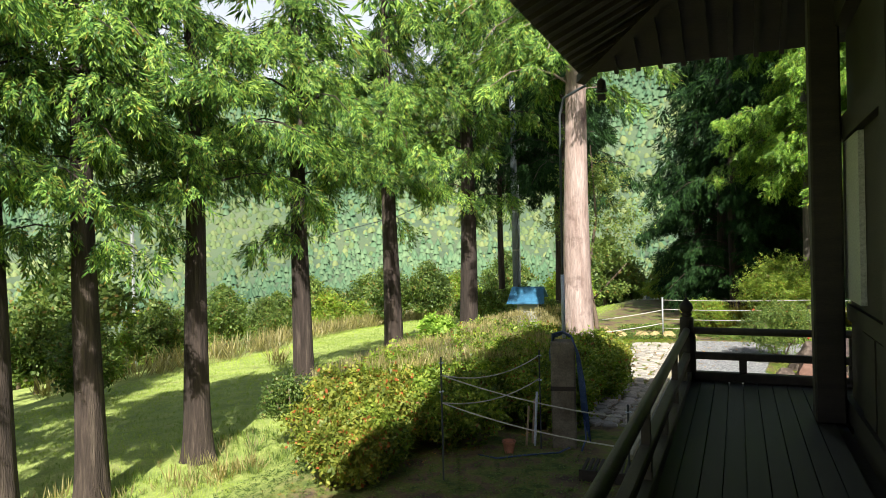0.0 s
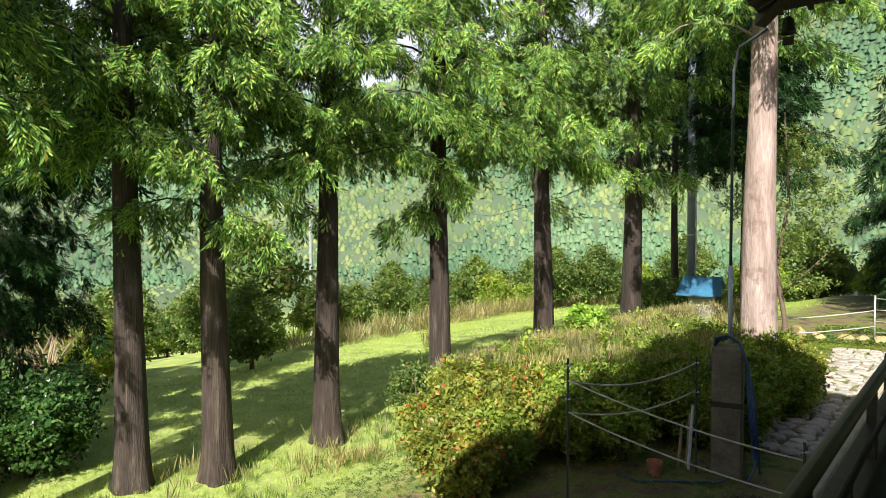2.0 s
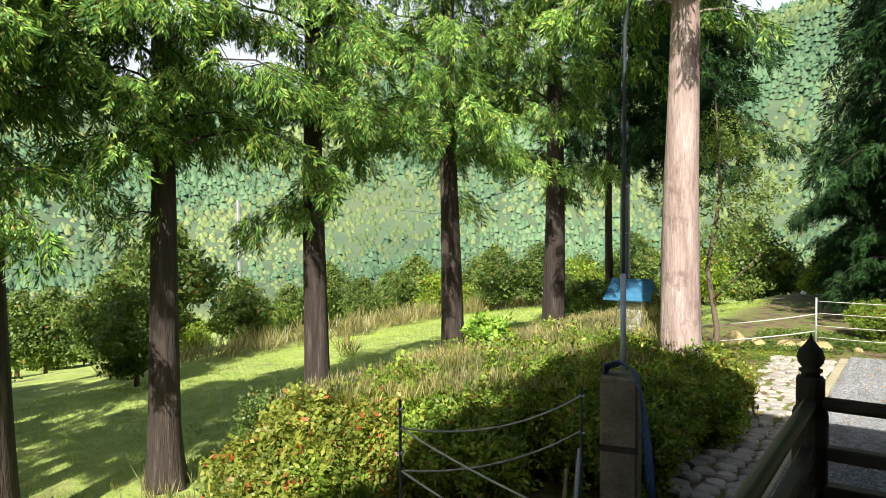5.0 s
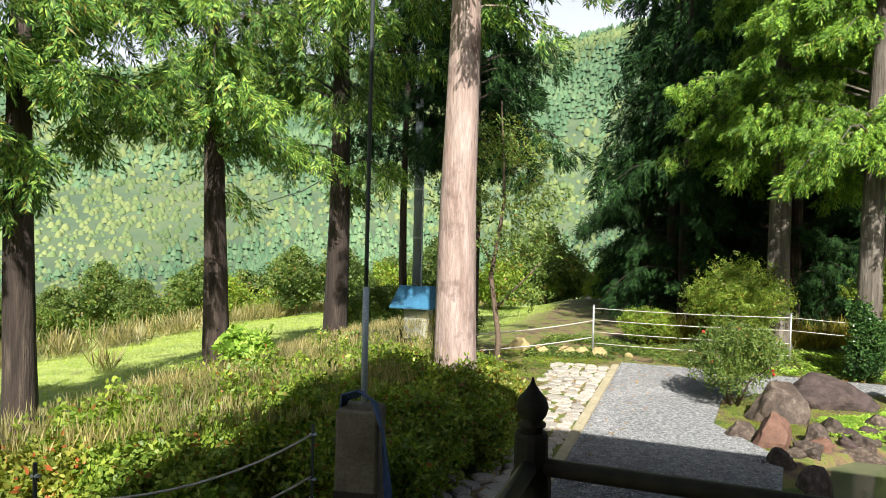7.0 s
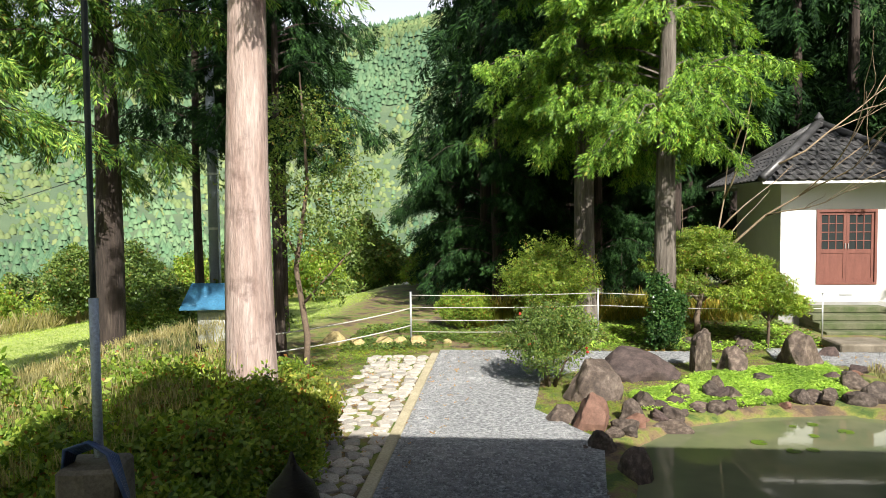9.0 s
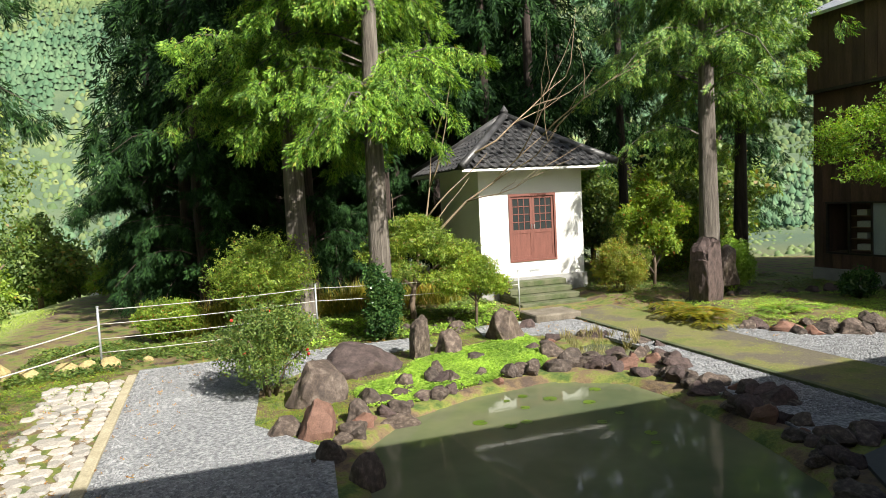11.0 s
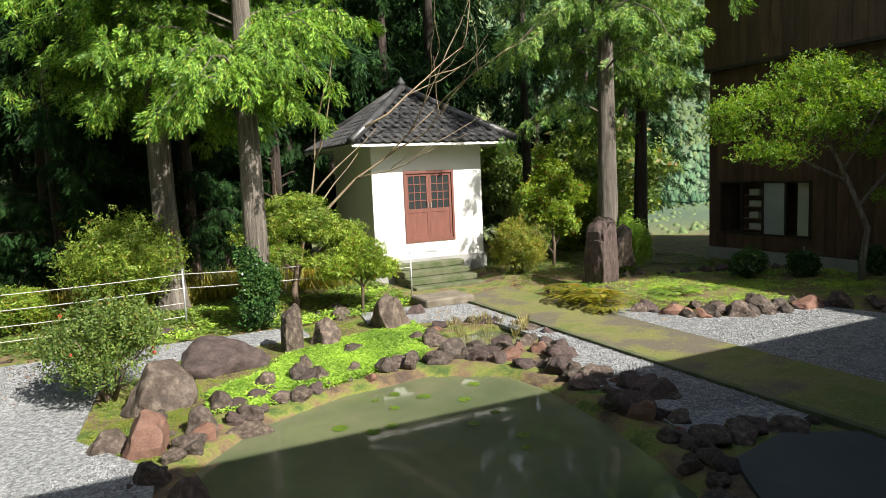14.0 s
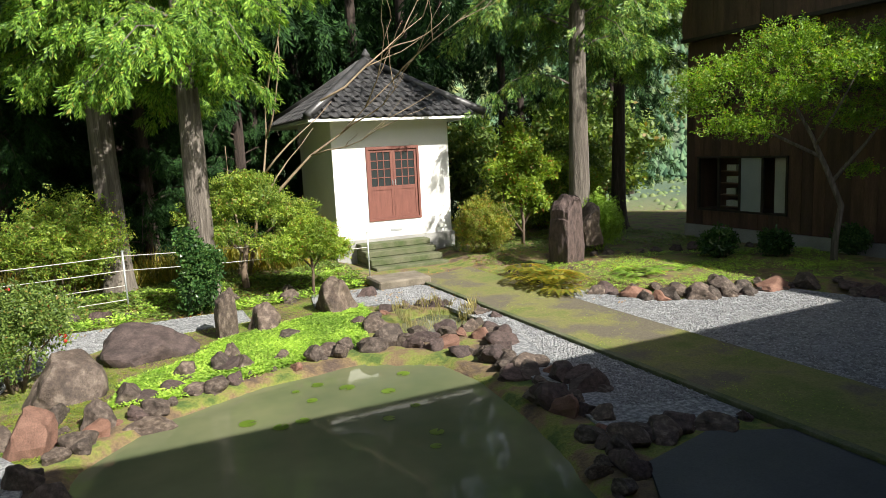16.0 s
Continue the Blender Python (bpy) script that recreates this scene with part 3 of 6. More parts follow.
def slope_tiles(parent, eave_a, eave_b, apex, rows, label=""):
    """Rolls and lapping courses of tile on one triangular slope."""
    A, B, C = Vector(eave_a), Vector(eave_b), Vector(apex)
    across = (B - A).normalized()
    mid = (A + B) / 2
    foot = A + across * (C - A).dot(across)
    up = (C - foot)
    high = up.length
    up.normalize()
    out = across.cross(up).normalized()
    if out.z < 0:
        out = -out
    width = (B - A).length
    left, right = (C - A).dot(across), (B - C).dot(across)
    step = 0.27
    for r in range(rows):
        u0, u1 = r * high / rows, (r + 1) * high / rows
        x0, x1 = left * u1 / high, width - right * u1 / high
        n = int((x1 - x0) / step)
        if n < 1:
            continue
        off = ((x1 - x0) - n * step) / 2
        for k in range(n):
            x = x0 + off + k * step
            bm = bmesh.new()
            lift0, lift1 = 0.045, 0.012
            prof = [(0, 0.035), (0.05, 0.012), (0.11, 0.0), (0.17, 0.012), (0.20, 0.045), (0.235, 0.058), (0.27, 0.035)]
            lowv = [bm.verts.new(A + across * (x + px) + up * (u0 - 0.02) + out * (pz + lift0)) for px, pz in prof]
            hiv = [bm.verts.new(A + across * (x + px) + up * (u1 + 0.02) + out * (pz + lift1)) for px, pz in prof]
            lip = [bm.verts.new(v.co - out * 0.03) for v in lowv]
            for i in range(len(prof) - 1):
                bm.faces.new((lowv[i], lowv[i + 1], hiv[i + 1], hiv[i]))
                bm.faces.new((lip[i], lip[i + 1], lowv[i + 1], lowv[i]))
            part("roof_tile", bm, ROOF_TILE, parent)


def build_hall():
    hall = thing("storage_hall", (8.6, 25.2, -0.81), 0, "small square white plastered hall with dark tiled roof", "outbuilding")
    w = 1.6
    wall = bmesh.new()
    # front wall with a door opening, then the three others
    dx0, dx1, dz0, dz1, H = -0.73, 0.73, 0.43, 2.33, 3.06
    for a in ((-w, dx0, 0.0, H), (dx1, w, 0.0, H), (dx0, dx1, 0.0, dz0), (dx0, dx1, dz1, H)):
        box(wall, a[0], a[1], -w, -w + 0.18, a[2], a[3])
    box(wall, -w, -w + 0.18, -w + 0.18, w, 0, H)
    box(wall, w - 0.18, w, -w + 0.18, w, 0, H)
    box(wall, -w + 0.18, w - 0.18, w - 0.18, w, 0, H)
    bmesh.ops.remove_doubles(wall, verts=wall.verts[:], dist=0.0005)
    part("wall", wall, PLASTER, hall)
    part("base", boxed(-w - 0.06, w + 0.06, -w - 0.06, w + 0.06, -0.85, -0.002, bevel=0.01), CONCRETE, hall)
    part("inner_floor", boxed(-w + 0.19, w - 0.19, -w + 0.19, w - 0.19, 0.0, 0.3), DARK_WOOD, hall)
    fr = bmesh.new()
    for a in ((dx0, dx0 + 0.06, dz0, dz1), (dx1 - 0.06, dx1, dz0, dz1), (dx0 + 0.06, dx1 - 0.06, dz1 - 0.07, dz1), (dx0 + 0.06, dx1 - 0.06, dz0, dz0 + 0.06)):
        box(fr, a[0], a[1], -w - 0.025, -w + 0.12, a[2], a[3])
    part("door_frame", fr, DOOR_PAINT, hall)
    for s in (0, 1):
        x0, x1 = (dx0 + 0.062, -0.002) if s == 0 else (0.002, dx1 - 0.062)
        z0, z1, y0, y1 = dz0 + 0.062, dz1 - 0.072, -w + 0.01, -w + 0.05
        leaf = bmesh.new()
        st, zm = 0.07, z0 + 0.78
        box(leaf, x0, x0 + st, y0, y1, z0, z1)
        box(leaf, x1 - st, x1, y0, y1, z0, z1)
        box(leaf, x0 + st, x1 - st, y0, y1, z1 - st, z1)
        box(leaf, x0 + st, x1 - st, y0, y1, z0, z0 + 0.1)
        box(leaf, x0 + st, x1 - st, y0, y1, zm - 0.05, zm + 0.05)
        box(leaf, x0 + st, x1 - st, y0 + 0.012, y1 - 0.01, z0 + 0.1, zm - 0.05)
        door = part("door", leaf, DOOR_PAINT, hall)
        bars = bmesh.new()
        gx0, gx1, gz0, gz1 = x0 + st, x1 - st, zm + 0.05, z1 - st
        for k in (1, 2):
            x = gx0 + (gx1 - gx0) * k / 3
            box(bars, x - 0.011, x + 0.011, y0 + 0.006, y1 - 0.008, gz0, gz1)
        for k in (1, 2, 3):
            z = gz0 + (gz1 - gz0) * k / 4
            box(bars, gx0, gx1, y0 + 0.004, y1 - 0.010, z - 0.011, z + 0.011)
        part("glazing_bars", bars, DOOR_PAINT, door)
        part("glass_pane", boxed(gx0, gx1, y0 + 0.018, y0 + 0.023, gz0, gz1), DARK_GLASS, door)
        hx = x1 - 0.035 if s == 0 else x0 + 0.035
        part("door_pull", tubed([(hx, y0 - 0.02, z0 + 0.85), (hx, y0 - 0.02, z0 + 0.98)], 0.012, 8), GALV, door)
    part("wall_vent", boxed(-0.16, 0.16, -w - 0.012, -w + 0.01, 0.14, 0.20), GALV, hall)
    e, ez = 2.32, 2.96
    apex = (0, 0, 4.62)
    soff = bmesh.new()
    cs = [(-e, -e), (e, -e), (e, e), (-e, e)]
    lo = [soff.verts.new((x, y, ez)) for x, y in cs]
    hi = [soff.verts.new((x, y, ez + 0.07)) for x, y in cs]
    t1, t0 = soff.verts.new((0, 0, 4.56)), soff.verts.new((0, 0, 3.3))
    for i in range(4):
        soff.faces.new((lo[i], lo[(i + 1) % 4], hi[(i + 1) % 4], hi[i]))
        soff.faces.new((hi[i], hi[(i + 1) % 4], t1))
        soff.faces.new((lo[(i + 1) % 4], lo[i], t0))
    slab = part("eave_slab", soff, PLASTER, hall, "white plastered eaves")
    slab.data.materials.append(ROOF_TILE)
    for p in slab.data.polygons:
        p.material_index = int(p.normal.z > 0.3)
    for i in range(4):
        a, b = cs[i], cs[(i + 1) % 4]
        if i in (0, 1, 3):
            slope_tiles(hall, (*a, ez + 0.07), (*b, ez + 0.07), apex, 12)
        part("hip_ridge", tubed([(a[0] * 1.01, a[1] * 1.01, ez + 0.14), (a[0] * 0.5, a[1] * 0.5, (ez + 0.14 + apex[2] + 0.08) / 2 - 0.03), (0, 0, apex[2] + 0.08)], 0.11, 8), ROOF_TILE, hall, smooth=True)
    part("roof_finial", lathe([(0.17, 4.58), (0.19, 4.68), (0.11, 4.74), (0.13, 4.82), (0.05, 4.94), (0.01, 5.0)], 12), ROOF_TILE, hall)
    steps = thing("stone_steps", (8.4, 23.6, GROUND_Z), 0, "mossy concrete steps up to the white hall", "steps")
    for i in range(4):
        part("step", boxed(-0.95 + 0.0 * i, 0.95, -1.52 + 0.36 * i, -0.065, -0.08 + 0.15 * i + (0.004 if i else 0), 0.07 + 0.15 * i, bevel=0.015), STONE_MOSS, steps)
    sl = thing("stone_slab", (7.55, 20.25, GROUND_Z), 0, "flat grey stone slab in front of the steps", "stone slab")
    part("slab", boxed(-0.85, 0.3, -0.4, 0.45, 0.02, 0.2, bevel=0.03), PILLAR_STONE, sl)


build_hall()

# ---- paved surfaces ----
tagged(flat_patch("gravel_drive", [(-1.36, 9.6), (1.0, 9.6), (0.95, 12.3), (1.2, 14.2), (0.4, 15.6), (0.6, 17.4), (1.8, 18.7), (4.0, 19.0), (4.0, 19.9), (-1.36, 19.9)], GROUND_Z + 0.03, GRAVEL, "grey crushed gravel drive beside the pond", "gravel"))
tagged(flat_patch("gravel_yard", [(6.2, 11.9), (7.7, 11.8), (7.8, 19.5), (7.5, 20.3), (5.4, 20.3), (5.2, 19.3), (7.2, 18.2), (7.3, 16.0), (6.5, 14.2)], GROUND_Z + 0.03, GRAVEL, "grey gravel between pond and mossy path", "gravel"))
tagged(flat_patch("gravel_yard", [(9.3, 9.0), (14.0, 9.0), (13.4, 13.6), (12.9, 15.4), (11.7, 15.6), (10.6, 15.9), (10.0, 17.0), (10.1, 18.8), (9.3, 18.2)], GROUND_Z + 0.03, GRAVEL, "grey gravel yard between path and stone edged bed", "gravel"))
tagged(flat_patch("mossy_path", [(7.8, 9.6), (9.3, 9.0), (9.3, 20.9), (7.8, 20.4)], GROUND_Z + 0.07, PATH_MOSS, "straight concrete path covered in yellow green moss", "path", 0.12))
tagged(flat_patch("concrete_apron", [(0.9, 8.3), (16.0, 8.3), (16.0, 9.6), (9.35, 9.6), (7.75, 11.3), (7.0, 11.7), (6.1, 11.5), (5.5, 10.6), (4.4, 9.7), (2.6, 9.0), (1.0, 9.3)], GROUND_Z + 0.04, SHADED_SLAB, "smooth dark concrete beside the pond under the eaves", "paving", 0.1))
tagged(part("path_kerb", boxed(7.70, 7.80, 9.6, 20.3, GROUND_Z - 0.05, GROUND_Z + 0.082, bevel=0.008), STONE_MOSS), "narrow concrete kerb along the mossy path", "kerb", kind="structure")
tagged(part("drive_edging", boxed(-1.50, -1.36, 9.0, 19.4, GROUND_Z - 0.05, GROUND_Z + 0.07, bevel=0.012), surface("pale timber edging", [(0.3, (0.32, 0.28, 0.18)), (0.7, (0.45, 0.40, 0.28))], 3, 40, 0.85, 0.3)), "pale edging board between gravel drive and laid stones", "kerb", kind="structure")
tagged(flat_patch("pond_water", [(0.9, 9.2), (6.5, 9.2), (6.5, 16.3), (0.9, 16.3)], WATER_Z, WATER, "still murky green pond water", "water", 0.002))
tagged(flat_patch("pool_water", [(5.9, 16.4), (7.6, 16.4), (7.6, 18.1), (5.9, 18.1)], WATER_Z + 0.02, WATER, "still water of the small upper pool", "water", 0.002))

# ---- rocks ----


def rock_mesh(seed, mat, cuts=7, rough=0.12, detail=3):
    rng = random.Random(seed)
    bm = bmesh.new()
    bmesh.ops.create_icosphere(bm, subdivisions=detail, radius=1)
    planes = [(Vector((rng.uniform(-1, 1), rng.uniform(-1, 1), rng.uniform(-0.4, 1))).normalized(), rng.uniform(0.45, 0.85)) for _ in range(cuts)]
    off = Vector((seed * 3.7, 0, 0))
    for v in bm.verts:
        for nrm, d in planes:
            over = v.co.dot(nrm) - d
            if over > 0:
                v.co -= nrm * over * 0.94
        v.co *= 1 + rough * noise.noise(v.co * 1.6 + off) * 2 + rough * 0.5 * noise.noise(v.co * 5 + off)
        v.co.z = max(v.co.z, -0.45)
    me = bpy.data.meshes.new("rock")
    bm.to_mesh(me)
    bm.free()
    for p in me.polygons:
        p.use_smooth = False
    me.materials.append(mat)
    return me


def block_rock(seed, mat):
    """An upright squarish stone with worn corners."""
    rng = random.Random(seed)
    bm = bmesh.new()
    bmesh.ops.create_cube(bm, size=2)
    bmesh.ops.subdivide_edges(bm, edges=bm.edges[:], cuts=6, use_grid_fill=True)
    off = Vector((seed * 5.1, 0, 0))
    for v in bm.verts:
        p = v.co.copy()
        v.co = p * (0.62 + 0.38 / max(abs(p.length), 0.01) * 1.25)
        v.co.x *= 1 - 0.16 * (p.z + 1) / 2
        v.co.z += 0.22 * p.x * (p.z > 0.5) * rng.choice((1, 1, 1))
        v.co *= 1 + 0.13 * noise.noise(v.co * 1.3 + off) + 0.06 * noise.noise(v.co * 4 + off)
    me = bpy.data.meshes.new("rock")
    bm.to_mesh(me)
    bm.free()
    me.materials.append(mat)
    return me


ROCKS = [rock_mesh(i, ROCK, 13, 0.10, 4) for i in range(6)] + [rock_mesh(10 + i, ROCK_PURPLE, 7, 0.08, 4) for i in range(3)]
ROUND_ROCKS = [rock_mesh(20 + i, (ROCK, ROCK_PURPLE, ROCK, ROCK_RED)[i % 4], 8, 0.14, 3) for i in range(10)]
RED_ROCK = rock_mesh(31, ROCK_RED, 6)


def rock(name, me, x, y, size, turn=0, label="brown garden rock", z=None, tilt=0, group=""):
    ob = new(name, me)
    base = float(land(x, y)) if z is None else z
    ob.matrix_basis = pose(x, y, base + size[2] * 0.3, tilt, 0, turn) @ Matrix.Diagonal((*size, 1))
    return tagged(ob, label, "rock", group)


# the large ones: place, half sizes
for x, y, sx, sy, sz, turn, k, label in [
    (1.35, 16.45, 0.52, 0.42, 0.62, 20, 0, "large angular grey brown boulder beside the gravel drive"),
    (2.35, 17.75, 0.66, 0.45, 0.46, 10, 6, "broad smooth purple brown boulder behind the ground cover"),
    (4.2, 18.4, 0.36, 0.30, 0.36, 30, 3, "leaning brown rock in the pond bed"),
    (5.45, 18.9, 0.48, 0.42, 0.62, 0, 1, "tall rounded speckled boulder near the stone slab"),
    (1.45, 13.3, 0.24, 0.24, 0.38, 60, 4, "dark rock in the shade at the pond edge"),
    (5.9, 9.75, 0.24, 0.24, 0.30, 60, 4, "dark angular rock on the shaded concrete"),
]:
    rock("boulder", ROCKS[k], x, y, (sx, sy, sz), turn, label)
rock("boulder", RED_ROCK, 1.1, 14.85, (0.28, 0.24, 0.36), 40, "rust red angular stone at the pond edge")
for x, y, sx, sy, sz, turn, mesh, label in [
    (11.1, 19.6, 0.31, 0.28, 0.72, 15, block_rock(51, ROCK_PURPLE), "tall upright purple brown standing stone"),
    (12.2, 20.1, 0.50, 0.40, 0.66, 50, rock_mesh(52, ROCK, 8, 0.1, 4), "tall rounded dark standing stone"),
    (3.5, 18.2, 0.17, 0.15, 0.36, 5, block_rock(53, ROCK), "upright squared brown stone in the pond bed"),
]:
    rock("boulder", mesh, x, y, (sx, sy, sz), turn, label, z=float(land(x, y)) + 0.62 * sz)
for x, y, sx, sy, sz, turn, k in [(0.75, 15.15, 0.26, 0.22, 0.24, 10, 0), (1.75, 15.25, 0.24, 0.2, 0.24, 70, 3), (2.25, 15.0, 0.30, 0.18, 0.16, 20, 2), (2.05, 15.9, 0.30, 0.22, 0.22, 130, 4), (2.7, 16.5, 0.22, 0.2, 0.2, 50, 1), (1.15, 14.0, 0.2, 0.2, 0.2, 80, 5),
                                  (2.75, 15.75, 0.28, 0.16, 0.13, 30, 1), (3.4, 16.9, 0.16, 0.13, 0.2, 0, 3), (4.3, 17.6, 0.3, 0.2, 0.12, 45, 0), (1.25, 15.7, 0.3, 0.2, 0.15, 100, 2), (6.3, 19.6, 0.24, 0.2, 0.2, 10, 7), (5.0, 20.2, 0.35, 0.25, 0.22, 60, 4)]:
    rock("boulder", ROCKS[k], x, y, (sx, sy, sz), turn, "rough brown stone half sunk in the mossy pond bank")


def wobble(rng, v, a):
    return v + rng.uniform(-a, a)


def rock_row(points, spacing, size, seed, group, label, meshes=None, spread=0.1):
    rng = random.Random(seed)
    for (ax, ay), (bx, by) in zip(points, points[1:]):
        d = math.hypot(bx - ax, by - ay)
        n = max(1, int(d / spacing))
        for i in range(n):
            f = (i + rng.random() * 0.5) / n
            s = size * rng.choice((0.5, 0.7, 0.85, 1.0, 1.2, 1.45))
            rock("edge_stone", rng.choice(meshes or ROUND_ROCKS), wobble(rng, ax + (bx - ax) * f, spread), wobble(rng, ay + (by - ay) * f, spread),
                 (s, s * rng.uniform(0.7, 1.1), s * rng.uniform(0.55, 0.9)), rng.uniform(0, 360), label, group=group)


rock_row([(1.0, 13.9), (1.7, 14.9), (2.5, 15.5), (3.6, 16.0), (4.9, 16.2)], 0.2, 0.13, 1, "stones along the pond edge", "small brown stone at the pond edge")
rock_row([(1.3, 15.0), (2.3, 15.9), (3.4, 16.6)], 0.4, 0.17, 2, "stones in the pond bed", "brown stone sunk in moss beside the pond", ROCKS)
rock_row([(4.7, 16.3), (5.5, 16.35), (6.1, 15.7), (6.5, 14.8), (6.35, 13.6), (6.2, 12.6)], 0.2, 0.19, 3, "stones along the pond edge", "rounded purple brown stone at the pond edge")
rock_row([(5.2, 16.5), (6.2, 16.2), (7.0, 16.2), (7.0, 15.2)], 0.2, 0.19, 4, "stones round the small pool", "rounded purple brown stone round the small pool", spread=0.22)
rock_row([(6.2, 16.6), (7.1, 16.5), (7.2, 15.6)], 0.2, 0.16, 40, "stones round the small pool", "small brown stone round the small pool", ROCKS, spread=0.2)
rock_row([(5.6, 17.0), (5.6, 17.8), (6.3, 18.2), (7.1, 18.3), (7.6, 17.5), (7.5, 16.5)], 0.26, 0.16, 5, "stones round the small pool", "small brown stone round the small pool", ROCKS + ROUND_ROCKS)
rock_row([(6.2, 12.5), (5.9, 11.5), (5.5, 11.1), (4.7, 10.2)], 0.22, 0.19, 6, "stones along the pond edge", "dark rounded stone at the shaded pond edge")
rock_row([(5.6, 11.7), (6.1, 11.95), (6.9, 11.9), (7.7, 11.75)], 0.14, 0.19, 7, "stones along the concrete edge", "dark rounded stone beside the concrete", ROUND_ROCKS + ROCKS)
rock_row([(6.5, 15.0), (6.75, 14.0), (6.7, 13.1), (6.5, 12.4)], 0.17, 0.2, 17, "stones along the pond edge", "dark rounded stone at the shaded pond edge", ROUND_ROCKS + ROCKS, spread=0.2)
rock_row([(10.0, 17.2), (10.5, 16.1), (11.6, 15.6), (12.9, 15.4)], 0.17, 0.23, 8, "stones edging the bed", "brown stone edging the planted bed", ROCKS + ROUND_ROCKS)
rock_row([(10.2, 17.1), (10.8, 16.3), (11.8, 15.85), (13.0, 15.6)], 0.25, 0.2, 80, "stones edging the bed", "brown stone edging the planted bed", ROCKS)
rock_row([(12.9, 15.4), (13.6, 15.0), (13.3, 14.0), (13.7, 12.6)], 0.22, 0.22, 9, "stones edging the bed", "dark stone edging the planted bed", ROCKS + ROUND_ROCKS)
rock_row([(10.4, 20.2), (13.5, 19.4), (16.2, 18.2)], 0.4, 0.16, 81, "stones behind the bed", "pale brown stone behind the planted bed", ROCKS)
rock_row([(10.2, 20.4), (9.75, 19.6), (9.75, 18.4), (9.6, 17.3)], 0.26, 0.15, 10, "stones beside the path", "small mossy stone beside the path", ROCKS)
rock_row([(2.0, 15.9), (3.0, 16.4), (4.0, 16.5), (4.8, 16.8)], 0.45, 0.15, 82, "stones in the pond bed", "brown stone sunk in moss beside the pond", ROCKS)
rock_row([(-4.0, 20.6), (-2.4, 20.8), (-1.0, 20.9)], 0.42, 0.24, 11, "ochre stones at the end of the drive", "ochre lichened stone at the end of the drive", [rock_mesh(41, surface("ochre lichened stone", [(0.3, (0.26, 0.20, 0.08)), (0.7, (0.42, 0.35, 0.17))], 3, 30, 0.9, 0.5), 4)])
rock_row([(1.0, 20.8), (2.5, 20.7), (4.0, 20.7), (5.5, 20.9)], 0.5, 0.15, 12, "stones edging the shed bed", "small mossy stone edging the shrub bed")

# ---- hooks for plants ----


